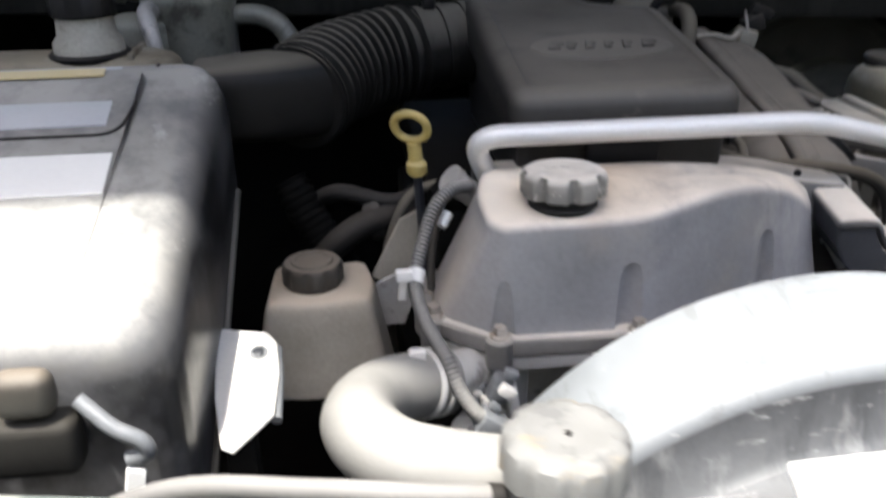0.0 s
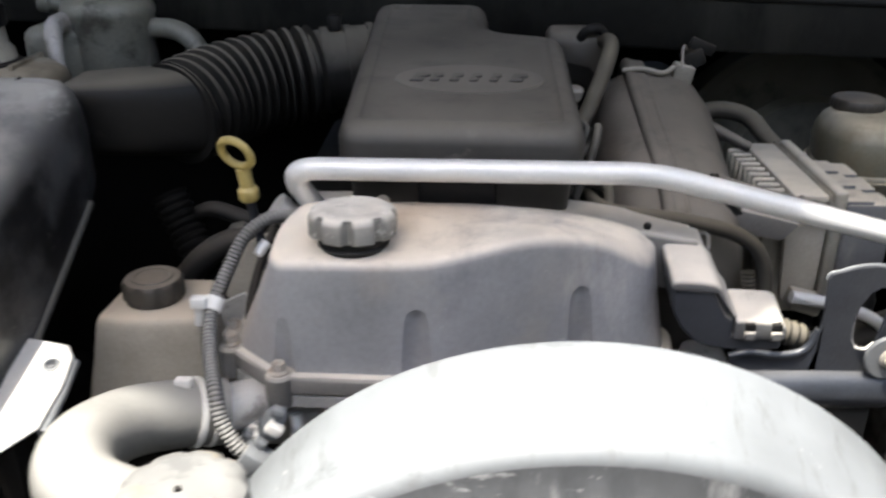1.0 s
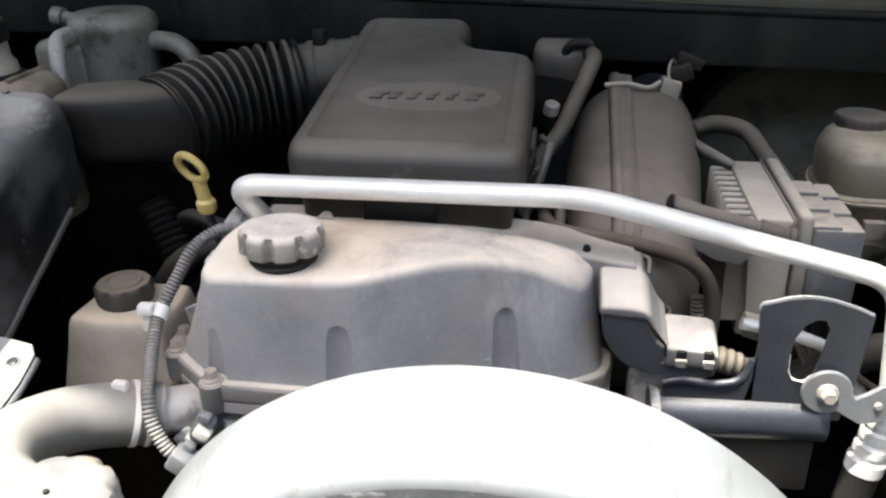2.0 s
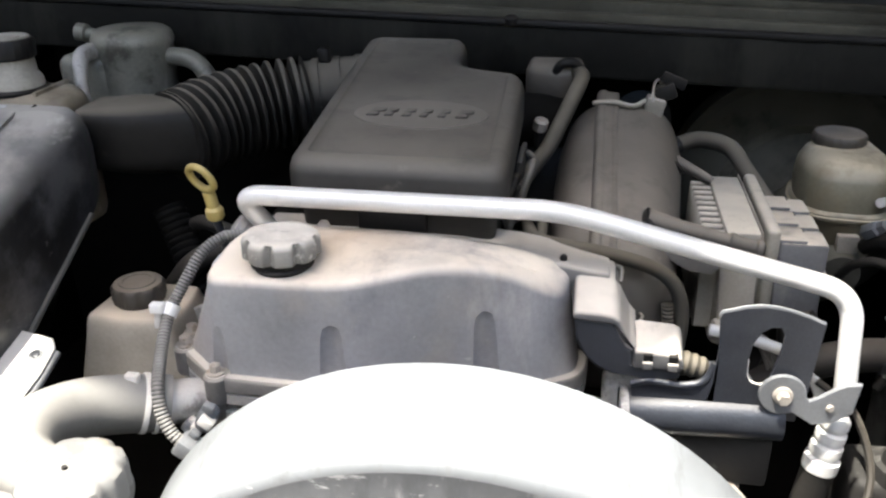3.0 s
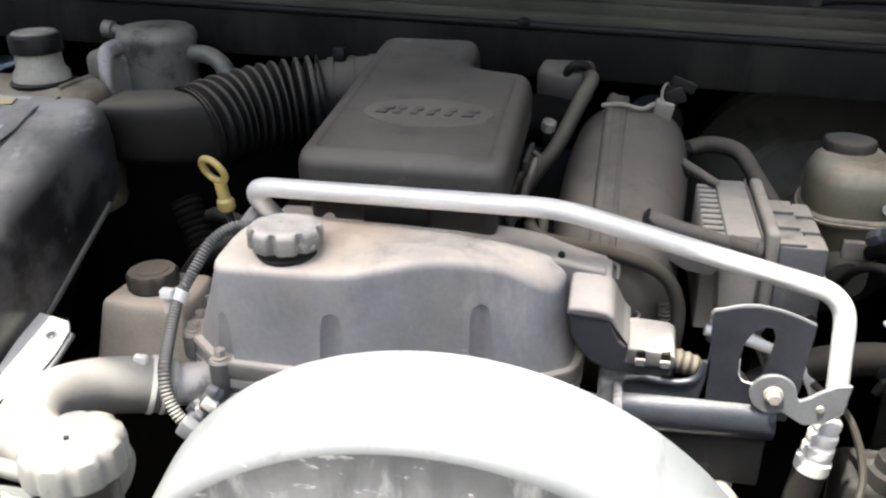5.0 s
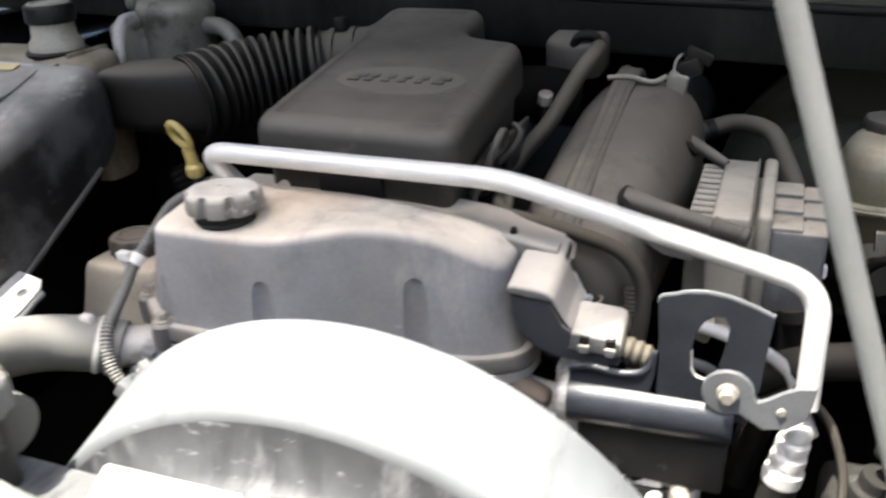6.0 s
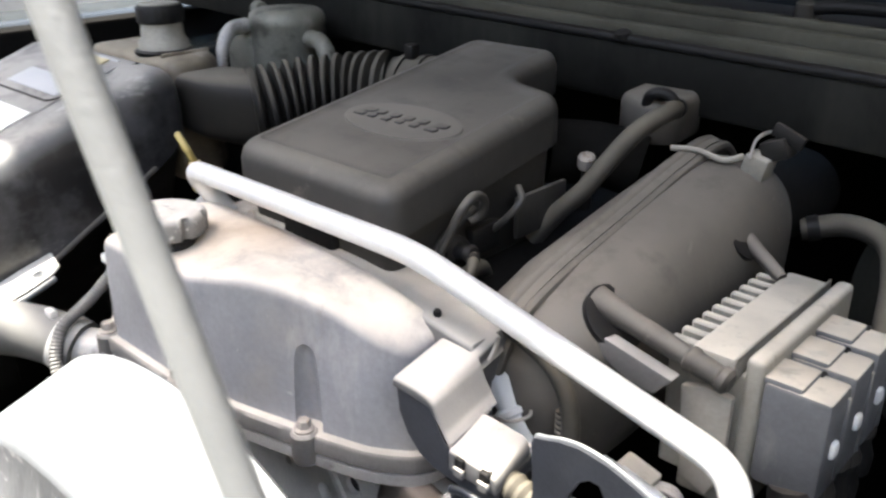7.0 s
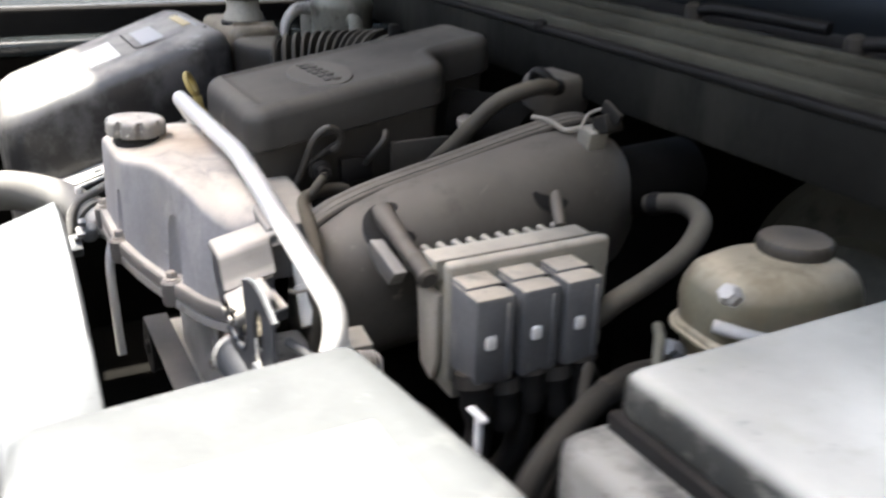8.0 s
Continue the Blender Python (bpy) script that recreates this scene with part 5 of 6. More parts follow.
def thermostat():
    t = thing("thermostat_housing", (0.03, 0.47, 0.95), "cast aluminium thermostat outlet on the engine", "engine part")
    part("outlet", sweep(smooth_path([(-0.008, 0.443, 0.997), (0.02, 0.462, 0.992), (0.05, 0.485, 0.98)], 6), 0.0205, 22), M["cast"], t)
    part("flange", block(0.02, 0.075, 0.468, 0.49, 0.945, 0.992, 0.005), M["cast"], t)


thermostat()


def radiator():
    t = thing("radiator", (0.25, 0.24, 0.5), "black radiator with a dusty lobed pressure cap and filler neck", "radiator")
    part("tank", block(-0.09, 0.62, 0.225, 0.285, 0.45, 1.0, 0.008), M["shroudface"], t)
    part("filler_neck", turned((0.042, 0.242, 0.995), (0, 0, 1), [(0.027, 0), (0.027, 0.065), (0.031, 0.067), (0.031, 0.073)], 28), M["darkmetal"], t)
    cap = part("pressure_cap", turned((0.042, 0.242, 1.064), (0, 0, 1), [(0.032, 0), (0.037, 0.003), (0.037, 0.019), (0.0355, 0.025), (0.031, 0.0285), (0.023, 0.03), (0.021, 0.029), (0.005, 0.0293)], 108, 9, 0.07, 1, 4), M["padcap"], t, "dusty pale lobed pressure cap")
    part("vent_plug", turned((0.042, 0.238, 1.0935), (0, 0, 1), [(0.002, 0), (0.002, 0.0015)], 12), M["black"], cap)


radiator()

vent_hose("overflow_hose", [(0.015, 0.242, 1.05), (-0.03, 0.243, 1.055), (-0.1, 0.256, 1.056), (-0.18, 0.282, 1.044), (-0.26, 0.31, 1.0)], 0.0068, "dusty grey overflow hose running from the filler neck", "overflow")


def fan_shroud():
    t = thing("fan_shroud", (0.28, 0.32, 0.5), "dusty grey plastic fan shroud with an arched rim", "fan shroud")
    cx = 0.28
    def ring(y, r, cz, a0=-20, a1=200, n=72):
        return [(cx + r * math.cos(radians(a0 + (a1 - a0) * k / n)), y, cz + r * math.sin(radians(a0 + (a1 - a0) * k / n))) for k in range(n + 1)]
    profile = [ring(0.395, 0.285, 0.795), ring(0.396, 0.301, 0.795), ring(0.392, 0.305, 0.795), ring(0.35, 0.308, 0.777), ring(0.317, 0.311, 0.763), ring(0.309, 0.309, 0.761), ring(0.306, 0.302, 0.76), ring(0.298, 0.262, 0.76), ring(0.29, 0.255, 0.762)]
    bm = bmesh.new()
    vs = [[bm.verts.new(p) for p in r] for r in profile]
    for a, b in zip(vs[:7], vs[1:7]):
        for k in range(len(a) - 1):
            bm.faces.new((a[k], a[k + 1], b[k + 1], b[k]))
    bmesh.ops.delete(bm, geom=[v for v in bm.verts if not v.link_faces], context="VERTS")
    part("rim", bm, M["shroud"], t, angle=60)
    bm = bmesh.new()
    vs = [[bm.verts.new(p) for p in r] for r in profile[6:]]
    for a, b in zip(vs, vs[1:]):
        for k in range(len(a) - 1):
            bm.faces.new((a[k], a[k + 1], b[k + 1], b[k]))
    part("face", bm, M["shroudface"], t, "grimy streaked inner face", angle=60)
    # sloping panel between the rim and the radiator
    rows = []
    for f in (0, 0.1, 0.3, 0.6, 0.85, 1.0):
        row = []
        for k in range(73):
            x, y, z = profile[-1][k]
            fx, fz = cx + (x - cx) * 1.12, min(1.028, 0.9 + (z - 0.76) * 0.6)
            dip = -0.012 * math.sin(math.pi * f)
            row.append((x + (fx - x) * f, y + (0.188 - y) * f, z + (fz - z) * f + dip))
        rows.append(row)
    bm = bmesh.new()
    vs = [[bm.verts.new(p) for p in r] for r in rows]
    for a, b in zip(vs, vs[1:]):
        for k in range(72):
            bm.faces.new((a[k], a[k + 1], b[k + 1], b[k]))
    part("panel", bm, M["shroudface"], t, "streaked sloping panel", angle=60)
    part("label_tab", prism([(0.175, 0), (0.281, -0.002), (0.286, 0.045), (0.176, 0.045)], (0, 0.238, 1.06), (1, 0, 0), (0, -0.8, -0.5), 0.006, 0.002, 1), M["sticker"], t, "white sticker plate")
    part("tab_riser", block(0.182, 0.278, 0.2, 0.234, 1.0, 1.036, 0.003), M["shroudface"], t)


fan_shroud()


def support():
    t = thing("radiator_support", (0.2, 0.12, 0.9), "dusty grey-green painted steel radiator crossmember", "car body")
    outline = [(-0.7, -0.05), (1.05, -0.05), (1.05, 0.12), (0.6, 0.2), (0.25, 0.2), (0.0, 0.234), (-0.2, 0.285), (-0.45, 0.33), (-0.7, 0.35)]
    bm = bmesh.new()
    top = [bm.verts.new((x, y, 1.04)) for x, y in outline]
    low = [bm.verts.new((x, y, 0.975)) for x, y in outline]
    bm.faces.new(top)
    bm.faces.new(low[::-1])
    for k in range(len(top)):
        bm.faces.new((low[k], low[(k + 1) % len(top)], top[(k + 1) % len(top)], top[k]))
    part("beam", bevelled(bm, 0.006, 3), M["support"], t)
    for x, y in ((0.42, 0.15), (-0.3, 0.2)):
        part("bolt", bolt_form((x, y, 1.0415), (0, 0, 1), 0.008, 0.013), M["cast"], t)
    part("bolt_ring", turned((-0.043, 0.207, 1.038), (0, 0, 1), [(0.036, 0), (0.034, 0.004), (0.026, 0.006), (0.022, 0.003), (0.008, 0.003)], 36), M["support"], t)
    part("ring_bolt", bolt_form((-0.043, 0.207, 1.042), (0, 0, 1), 0.007, 0.011), M["cast"], t)
    for x, y, r in ((0.24, 0.172, 0.014), (0.135, 0.178, 0.011), (0.3, 0.165, 0.013)):
        part("hole_rim", turned((x, y, 1.0395), (0, 0, 1), [(r + 0.004, 0), (r + 0.002, 0.0025), (r, 0.001)], 28), M["support"], t)
        # dark disc on the uncut beam paints the shade inside the hole
        part("hole_disc", turned((x, y, 1.0395), (0, 0, 1), [(r, 0.0012), (r * 0.4, 0.0014)], 24), M["seal"], t, "dark disc standing in for a shaded hole")
    part("pressing", block(0.0, 0.04, 0.1, 0.22, 1.037, 1.047, 0.005), M["support"], t)


support()


def air_filter():
    t = thing("air_filter_housing", (-0.35, 0.6, 0.9), "dusty black plastic air filter housing with stickers on its lid", "air filter")
    base = [(-0.52, 0.345), (-0.187, 0.345), (-0.172, 0.66), (-0.19, 0.7), (-0.52, 0.7)]

    def top(y):
        return 1.2125 - 0.36 * max(0.0, 0.65 - y)

    def foot(x, y):
        return max(0.86, min(1.12, 1.018 + 0.58 * (y - 0.51))) if x > -0.3 else 0.82

    rings = []
    for inset, drop in ((0.004, 9.0), (0.0, 9.0), (0.0, 0.05), (0.002, 0.03), (0.007, 0.015), (0.016, 0.005), (0.028, 0.0008), (0.045, 0.0), (0.07, 0.0)):
        ring = along([(p.x, p.y) for p in rounded(base, 0.05, inset, 6)], 4)
        rings.append([(p.x, p.y, (foot(p.x, p.y) if drop > 1 else top(p.y) - drop)) for p in ring])
    part("housing", loft(rings), M["airbox"], t, angle=50)
    part("front_latch", sweep(smooth_path([(-0.245, 0.338, 1.075), (-0.225, 0.328, 1.06), (-0.208, 0.325, 1.05), (-0.206, 0.326, 1.04), (-0.218, 0.328, 1.034)], 8), 0.0055, 12), M["ear"], t, "shiny bent metal latch")
    part("latch_strip", turn_about(block(-0.226, -0.214, 0.322, 0.326, 0.95, 1.03, 0.001, 1), (-0.22, 0.324, 1.0), "Y", 12), M["sticker"], t, "pale metal strip")
    part("front_plug", block(-0.29, -0.253, 0.318, 0.34, 1.072, 1.105, 0.012, 4), M["capdark"], t, "tan dusty plug")
    part("front_plug_base", block(-0.3, -0.245, 0.318, 0.345, 1.03, 1.07, 0.008, 3), M["harness"], t)
    rim = [Vector((-0.1815 + 0.045 * (0.37 + 0.045 * k - 0.42), 0.37 + 0.045 * k, foot(-0.185, 0.37 + 0.045 * k) + 0.004)) for k in range(7)]
    part("lower_rim", sweep(rim, 0.0035, 8), M["lid"], t, "dusty lower rim")

    def on_lid(x0, x1, y0, y1, lift, mat, name, label=""):
        bm = bmesh.new()
        vs = [bm.verts.new((x, y, top(y) + h)) for h in (lift - 0.0012, lift) for x, y in ((x0, y0), (x1, y0), (x1, y1), (x0, y1))]
        for f in ((3, 2, 1, 0), (4, 5, 6, 7), (0, 1, 5, 4), (1, 2, 6, 5), (2, 3, 7, 6), (3, 0, 4, 7)):
            bm.faces.new([vs[q] for q in f])
        part(name, bm, mat, t, label)

    on_lid(-0.4, -0.262, 0.572, 0.66, 0.0014, M["ink"], "notice", "faded bluish notice with an orange bar")
    on_lid(-0.395, -0.275, 0.64, 0.652, 0.0024, M["orange"], "notice_bar")
    edge = bent_path([(-0.42, 0.56, 0), (-0.25, 0.56, 0), (-0.232, 0.668, 0)], 0.02, 6)
    part("notice_border", sweep([Vector((q.x, q.y, top(q.y) + 0.0003)) for q in edge], 0.0016, 8), M["black"], t, "thin dark groove round the notice")
    on_lid(-0.4, -0.251, 0.49, 0.536, 0.0014, M["sticker"], "sticker", "blank white sticker")


air_filter()


def bay_clutter():
    t = thing("engine_harness", (-0.06, 0.72, 0.8), "dark grimy hoses and wires deep beside the engine", "wiring")
    for a, r, m in (([(-0.16, 0.7, 0.9), (-0.1, 0.68, 1.0), (-0.05, 0.68, 1.04), (0.0, 0.7, 1.03), (0.04, 0.72, 0.98)], 0.014, "rubber"), ([(-0.13, 0.76, 1.02), (-0.08, 0.72, 1.06), (-0.02, 0.71, 1.05), (0.03, 0.73, 1.07)], 0.009, "rubber"), ([(-0.03, 0.66, 0.9), (-0.035, 0.65, 1.0), (-0.01, 0.66, 1.07), (0.03, 0.68, 1.08)], 0.006, "servohose")):
        part("hose", sweep(smooth_path(a, 8), r, 14), M[m], t)
    part("joint", turned((-0.05, 0.69, 1.035), (1, 0.1, 0.3), [(0.017, 0), (0.02, 0.004), (0.02, 0.014), (0.017, 0.018)], 18), M["lid"], t)
    part("bracket", prism([(-0.05, 1.0), (-0.02, 1.06), (0.0, 1.07), (0.005, 1.04), (-0.02, 0.98)], (0, 0.64, 0), (1, 0, 0), (0, 0, 1), 0.004, 0.001, 1), M["tan"], t, "rusty tan bracket")


bay_clutter()


def zinc_bracket():
    t = thing("filter_bracket", (-0.16, 0.45, 0.98), "pale zinc sheet bracket with a bolt hole beside the air filter", "bracket")
    corner, u = Vector((-0.137, 0.489, 1.022)), Vector((1, 0, 0))
    v = Vector((0, 0.96, 0.28))
    w = u.cross(v)
    edge = [Vector(q) - corner for q in ((-0.185, 0.502, 1.0258), (-0.18, 0.43, 1.005), (-0.172, 0.385, 0.992), (-0.163, 0.38, 0.99), (-0.134, 0.411, 0.999), (-0.1315, 0.45, 1.0106), (-0.1335, 0.482, 1.02), (-0.142, 0.494, 1.0235))]
    part("sheet", prism([(q.dot(u), q.dot(v)) for q in edge], corner, u, v, 0.003, 0.001, 1), M["bracket"], t)
    part("folded_edge", sweep([Vector((-0.1335, 0.413, 0.994)), Vector((-0.1325, 0.45, 1.0055)), Vector((-0.1345, 0.483, 1.0155))], 0.0045, 10), M["ear"], t, "grey folded edge")
    part("leg", block(-0.172, -0.15, 0.4, 0.43, 0.9, 0.995, 0.003), M["dark"], t)
    part("bolt_seat", turned(Vector((-0.148, 0.4715, 1.017)) + w * 0.003, w, [(0.0075, -0.002), (0.0075, 0.0012), (0.0052, 0.0014), (0.005, 0.0002)], 20), M["ear"], t)
    part("bolt", turned(Vector((-0.148, 0.4715, 1.017)) + w * 0.003, w, [(0.0042, -0.001), (0.0042, 0.0016), (0.003, 0.002)], 14), M["steel"], t)


zinc_bracket()


def accumulator():
    t = thing("vapour_canister", (-0.235, 0.89, 1.092), "dusty cast metal canister with two curved pipes near the firewall", "canister")
    part("body", turned((-0.235, 0.9, 1.112), (0, 0, 1), [(0.05, 0), (0.052, 0.12), (0.054, 0.124), (0.054, 0.13), (0.051, 0.138), (0.044, 0.143), (0.01, 0.145)], 36), M["canister"], t)
    part("side_housing", block(-0.322, -0.25, 0.85, 0.905, 1.12, 1.226, 0.014, 3), M["canister"], t)
    part("front_pipe", sweep(smooth_path([(-0.272, 0.856, 1.232), (-0.27, 0.83, 1.23), (-0.262, 0.808, 1.208), (-0.254, 0.8, 1.165)], 8), lambda r: 0.0115 - 0.05 * r, 14), M["cast"], t)
    part("side_pipe", sweep(smooth_path([(-0.195, 0.9, 1.218), (-0.155, 0.892, 1.218), (-0.128, 0.882, 1.2), (-0.112, 0.872, 1.155)], 8), 0.012, 14), M["canister"], t)
    part("nipple", turned((-0.275, 0.91, 1.24), (-1, 0, 0.15), [(0.008, 0), (0.008, 0.03), (0.012, 0.032), (0.012, 0.045)], 16), M["canister"], t)


accumulator()


def washer_tank():
    t = thing("coolant_tank", (-0.32, 0.76, 1.05), "dirty brown translucent coolant tank with a black-capped filler neck", "reservoir")
    rings = [[(p.x, p.y, z) for p in rounded([(-0.46, 0.708), (-0.225, 0.708), (-0.222, 0.76), (-0.26, 0.8), (-0.46, 0.8)], 0.02, i, 5)] for i, z in ((0.004, 1.05), (0.0, 1.06), (0.0, 1.192), (0.003, 1.201), (0.009, 1.206), (0.018, 1.208))]
    part("tank", loft(rings), M["tank"], t, "brown stained tank body", angle=45)
    part("tank_rib", block(-0.272, -0.266, 0.72, 0.79, 1.2, 1.2125, 0.002), M["tank"], t)
    at = Vector((-0.312, 0.75, 1.206))
    part("base_ring", turned(at, (0, 0, 1), [(0.038, 0), (0.039, 0.004), (0.036, 0.0065)], 40), M["black"], t)
    part("neck", turned(at + Vector((0, 0, 0.004)), (0, 0, 1), [(0.034, 0), (0.033, 0.012), (0.028, 0.018), (0.0265, 0.038)], 36), M["neck"], t, "cloudy translucent neck")
    cap = part("cap", turned(at + Vector((0, 0, 0.04)), (0, 0, 1), [(0.029, 0), (0.031, 0.002), (0.031, 0.02), (0.029, 0.0225), (0.01, 0.0235)], 64, 22, 0.04, 1, 3), M["black"], t, "black ribbed cap")
    part("cap_disc", turned(at + Vector((0, 0, 0.0634)), (0, 0, 1), [(0.0265, 0), (0.025, 0.0015), (0.021, 0.0015), (0.0205, 0.0002), (0.016, 0.0002), (0.0155, 0.0015), (0.005, 0.0018)], 40), M["neck"], cap, "pale worn ringed cap disc")


washer_tank()


# ---- right side ----
def brake_reservoir():
    t = thing("brake_fluid_reservoir", (0.7, 0.95, 0.96), "dusty ivory brake fluid reservoir with a round cap", "reservoir")
    out = [(0.645, 0.87), (0.735, 0.86), (0.762, 0.93), (0.755, 1.02), (0.655, 1.02), (0.632, 0.94)]
    rings = [[(p.x, p.y, z) for p in rounded(out, 0.035, i, 5)] for i, z in ((0.02, 0.985), (0.012, 0.995), (0.008, 1.035), (0.0, 1.042), (0.0, 1.05), (0.004, 1.054), (0.002, 1.075), (0.004, 1.09), (0.011, 1.103), (0.022, 1.111), (0.034, 1.114))]
    part("tank", loft(rings), M["ivory"], t, angle=45)
    part("neck", turned((0.694, 0.972, 1.105), (0, 0, 1), [(0.03, 0), (0.027, 0.008), (0.027, 0.014)], 32), M["ivory"], t)
    part("cap", turned((0.694, 0.972, 1.112), (0, 0, 1), [(0.031, 0), (0.0335, 0.003), (0.0335, 0.011), (0.031, 0.0145), (0.027, 0.0155), (0.008, 0.015)], 64, 20, 0.04, 1, 3), M["capdark"], t, "dusty brown-black ribbed cap")
    part("seam_rim", loft([[(p.x, p.y, z) for p in rounded(out, 0.035, i, 5)] for i, z in ((0.002, 1.043), (-0.0025, 1.0445), (-0.0025, 1.0475), (0.002, 1.049))]), M["ivory"], t)
    # black ring draws the shade in the gap below the cap
    part("neck_shade_ring", turned((0.694, 0.972, 1.1105), (0, 0, 1), [(0.0275, 0), (0.0295, 0.001), (0.0295, 0.0045), (0.0275, 0.0055)], 32), M["black"], t, "black ring painting the shaded gap under the cap")
    part("mark", block(0.683, 0.708, 0.861, 0.872, 1.005, 1.027, 0.001, 1), M["tan"], t)
    part("strap", sweep(smooth_path([(0.72, 0.856, 1.075), (0.757, 0.89, 1.07), (0.77, 0.95, 1.066)], 6), 0.006, 10), M["bracket"], t)


brake_reservoir()


def brake_booster():
    t = thing("brake_booster", (0.72, 1.22, 1.0), "large dusty black brake servo drum on the firewall", "brake servo")
    part("drum", turned((0.685, 1.24, 0.97), (0, -1, 0.04), [(0.175, 0), (0.182, 0.02), (0.182, 0.085), (0.187, 0.089), (0.187, 0.1), (0.178, 0.106), (0.158, 0.122), (0.12, 0.135), (0.112, 0.155), (0.06, 0.165), (0.045, 0.17), (0.045, 0.22)], 64), M["servo"], t)
    part("crimp_band", turned((0.685, 1.145, 0.974), (0, -1, 0.04), [(0.187, 0), (0.19, 0.002), (0.19, 0.01), (0.187, 0.012)], 64), M["servo"], t)
    part("master_cylinder", turned((0.69, 1.07, 0.98), (0, -1, 0), [(0.03, 0), (0.03, 0.2), (0.024, 0.21), (0.024, 0.22)], 28), M["servo"], t)
    part("pipe_union", turned((0.705, 0.835, 1.045), (0.3, -0.6, 0.5), [(0.01, 0), (0.01, 0.02), (0.007, 0.023), (0.007, 0.034)], 6), M["ear"], t)
    part("upper_union", turned((0.744, 0.845, 1.115), (0.3, -0.6, 0.4), [(0.009, -0.006), (0.009, 0.01), (0.006, 0.012), (0.006, 0.018)], 6), M["bracket"], t)
    part("brake_pipe", sweep(smooth_path([(0.715, 0.8, 1.085), (0.735, 0.785, 1.08), (0.755, 0.76, 1.04), (0.75, 0.72, 0.95)], 8), 0.0045, 12), M["servo"], t)


brake_booster()

vent_hose("servo_vacuum_hose", [(0.48, 0.985, 1.09), (0.52, 1.0, 1.1), (0.56, 0.99, 1.095), (0.58, 0.955, 1.075), (0.595, 0.9, 1.06), (0.605, 0.85, 1.05), (0.6, 0.82, 1.03)], 0.0115, "thick dusty vacuum hose curving behind the control module", "servohose")


def lower_right():
    t = thing("heater_hose", (0.61, 0.62, 0.98), "thick black heater hose crossing behind the silver tube", "hose")
    part("hose", sweep(smooth_path([(0.56, 0.63, 0.95), (0.6, 0.622, 0.983), (0.645, 0.62, 1.0), (0.69, 0.62, 1.002), (0.72, 0.63, 0.97)], 8), 0.017, 18), M["rubber"], t)
    part("hose_clamp", sweep([Vector((0.668, 0.62, 1.002)), Vector((0.677, 0.62, 1.0023))], 0.0178, 20), M["steel"], t)
    t = thing("air_conditioning_compressor", (0.66, 0.52, 0.75), "dark compressor body with bolts low beside the engine", "engine part")
    part("body", turned((0.67, 0.42, 0.8), (0, 1, 0.1), [(0.03, 0), (0.042, 0.004), (0.046, 0.01), (0.046, 0.04), (0.038, 0.042), (0.038, 0.05), (0.044, 0.054), (0.044, 0.12), (0.038, 0.13)], 36), M["darkmetal"], t)
    part("head", block(0.64, 0.71, 0.53, 0.6, 0.82, 0.915, 0.012, 3), M["darkmetal"], t)
    part("port", turned((0.675, 0.55, 0.91), (0.2, -0.1, 1), [(0.02, 0), (0.02, 0.016), (0.014, 0.018), (0.014, 0.03)], 22), M["darkmetal"], t)
    part("pipe", sweep(smooth_path([(0.68, 0.545, 0.965), (0.685, 0.53, 0.985), (0.7, 0.5, 0.98), (0.71, 0.47, 0.93)], 8), 0.008, 12), M["darkmetal"], t)
    part("wire", sweep(smooth_path([(0.61, 0.6, 0.98), (0.64, 0.57, 0.965), (0.655, 0.54, 0.92), (0.64, 0.5, 0.88)], 8), 0.004, 8), M["rubber"], t)


lower_right()


def battery_cable():
    t = thing("battery_cable", (0.8, 0.62, 1.0), "dusty tan sheathed battery cable between the boxes", "wiring")
    part("sheath", sweep(smooth_path([(0.712, 0.85, 1.02), (0.722, 0.81, 1.045), (0.748, 0.745, 1.068), (0.768, 0.69, 1.064), (0.785, 0.64, 1.04), (0.79, 0.61, 0.98), (0.78, 0.6, 0.9)], 8), 0.0098, 16), M["harness"], t)
    part("tape", sweep([Vector((0.7555, 0.724, 1.0685)), Vector((0.759, 0.714, 1.068))], 0.0107, 16), M["rubber"], t)


battery_cable()


def loop_hose():
    pts = [(0.66, 0.8, 0.98), (0.675, 0.77, 1.03), (0.7, 0.745, 1.045), (0.725, 0.72, 1.025), (0.725, 0.7, 0.97), (0.7, 0.69, 0.92)]
    solid("washer_hose", sweep(smooth_path(pts, 8), 0.0055, 12), M["harness"], pts[0], "thin dark looping hose beside the control module", "hose")
    t = thing("box_bracket", (0.69, 0.65, 0.96), "small white T-shaped bracket tab behind the fuse box", "bracket")
    part("stem", block(0.688, 0.695, 0.647, 0.652, 0.96, 1.028, 0.001, 1), M["sticker"], t)
    part("bar", block(0.678, 0.702, 0.646, 0.653, 1.027, 1.031, 0.001, 1), M["sticker"], t)


loop_hose()


def battery():
    t = thing("fuse_box", (0.85, 0.44, 0.95), "pale dusty fuse box cover with a faded yellow sticker", "fuse box")
    rings = [[(p.x, p.y, z) for p in rounded([(0.702, 0.33), (1.02, 0.3), (1.0, 0.574), (0.86, 0.57), (0.684, 0.55)], 0.02, i, 5)] for i, z in ((0.0, 0.5), (0.0, 1.1), (0.003, 1.112), (0.01, 1.118), (0.03, 1.119))]
    part("cover", loft(rings), M["fuse"], t, angle=45)
    part("sticker", block(0.79, 0.93, 0.38, 0.52, 1.1195, 1.121, 0.0005, 1), M["fade"], t, "faded white and yellow sticker")


battery()


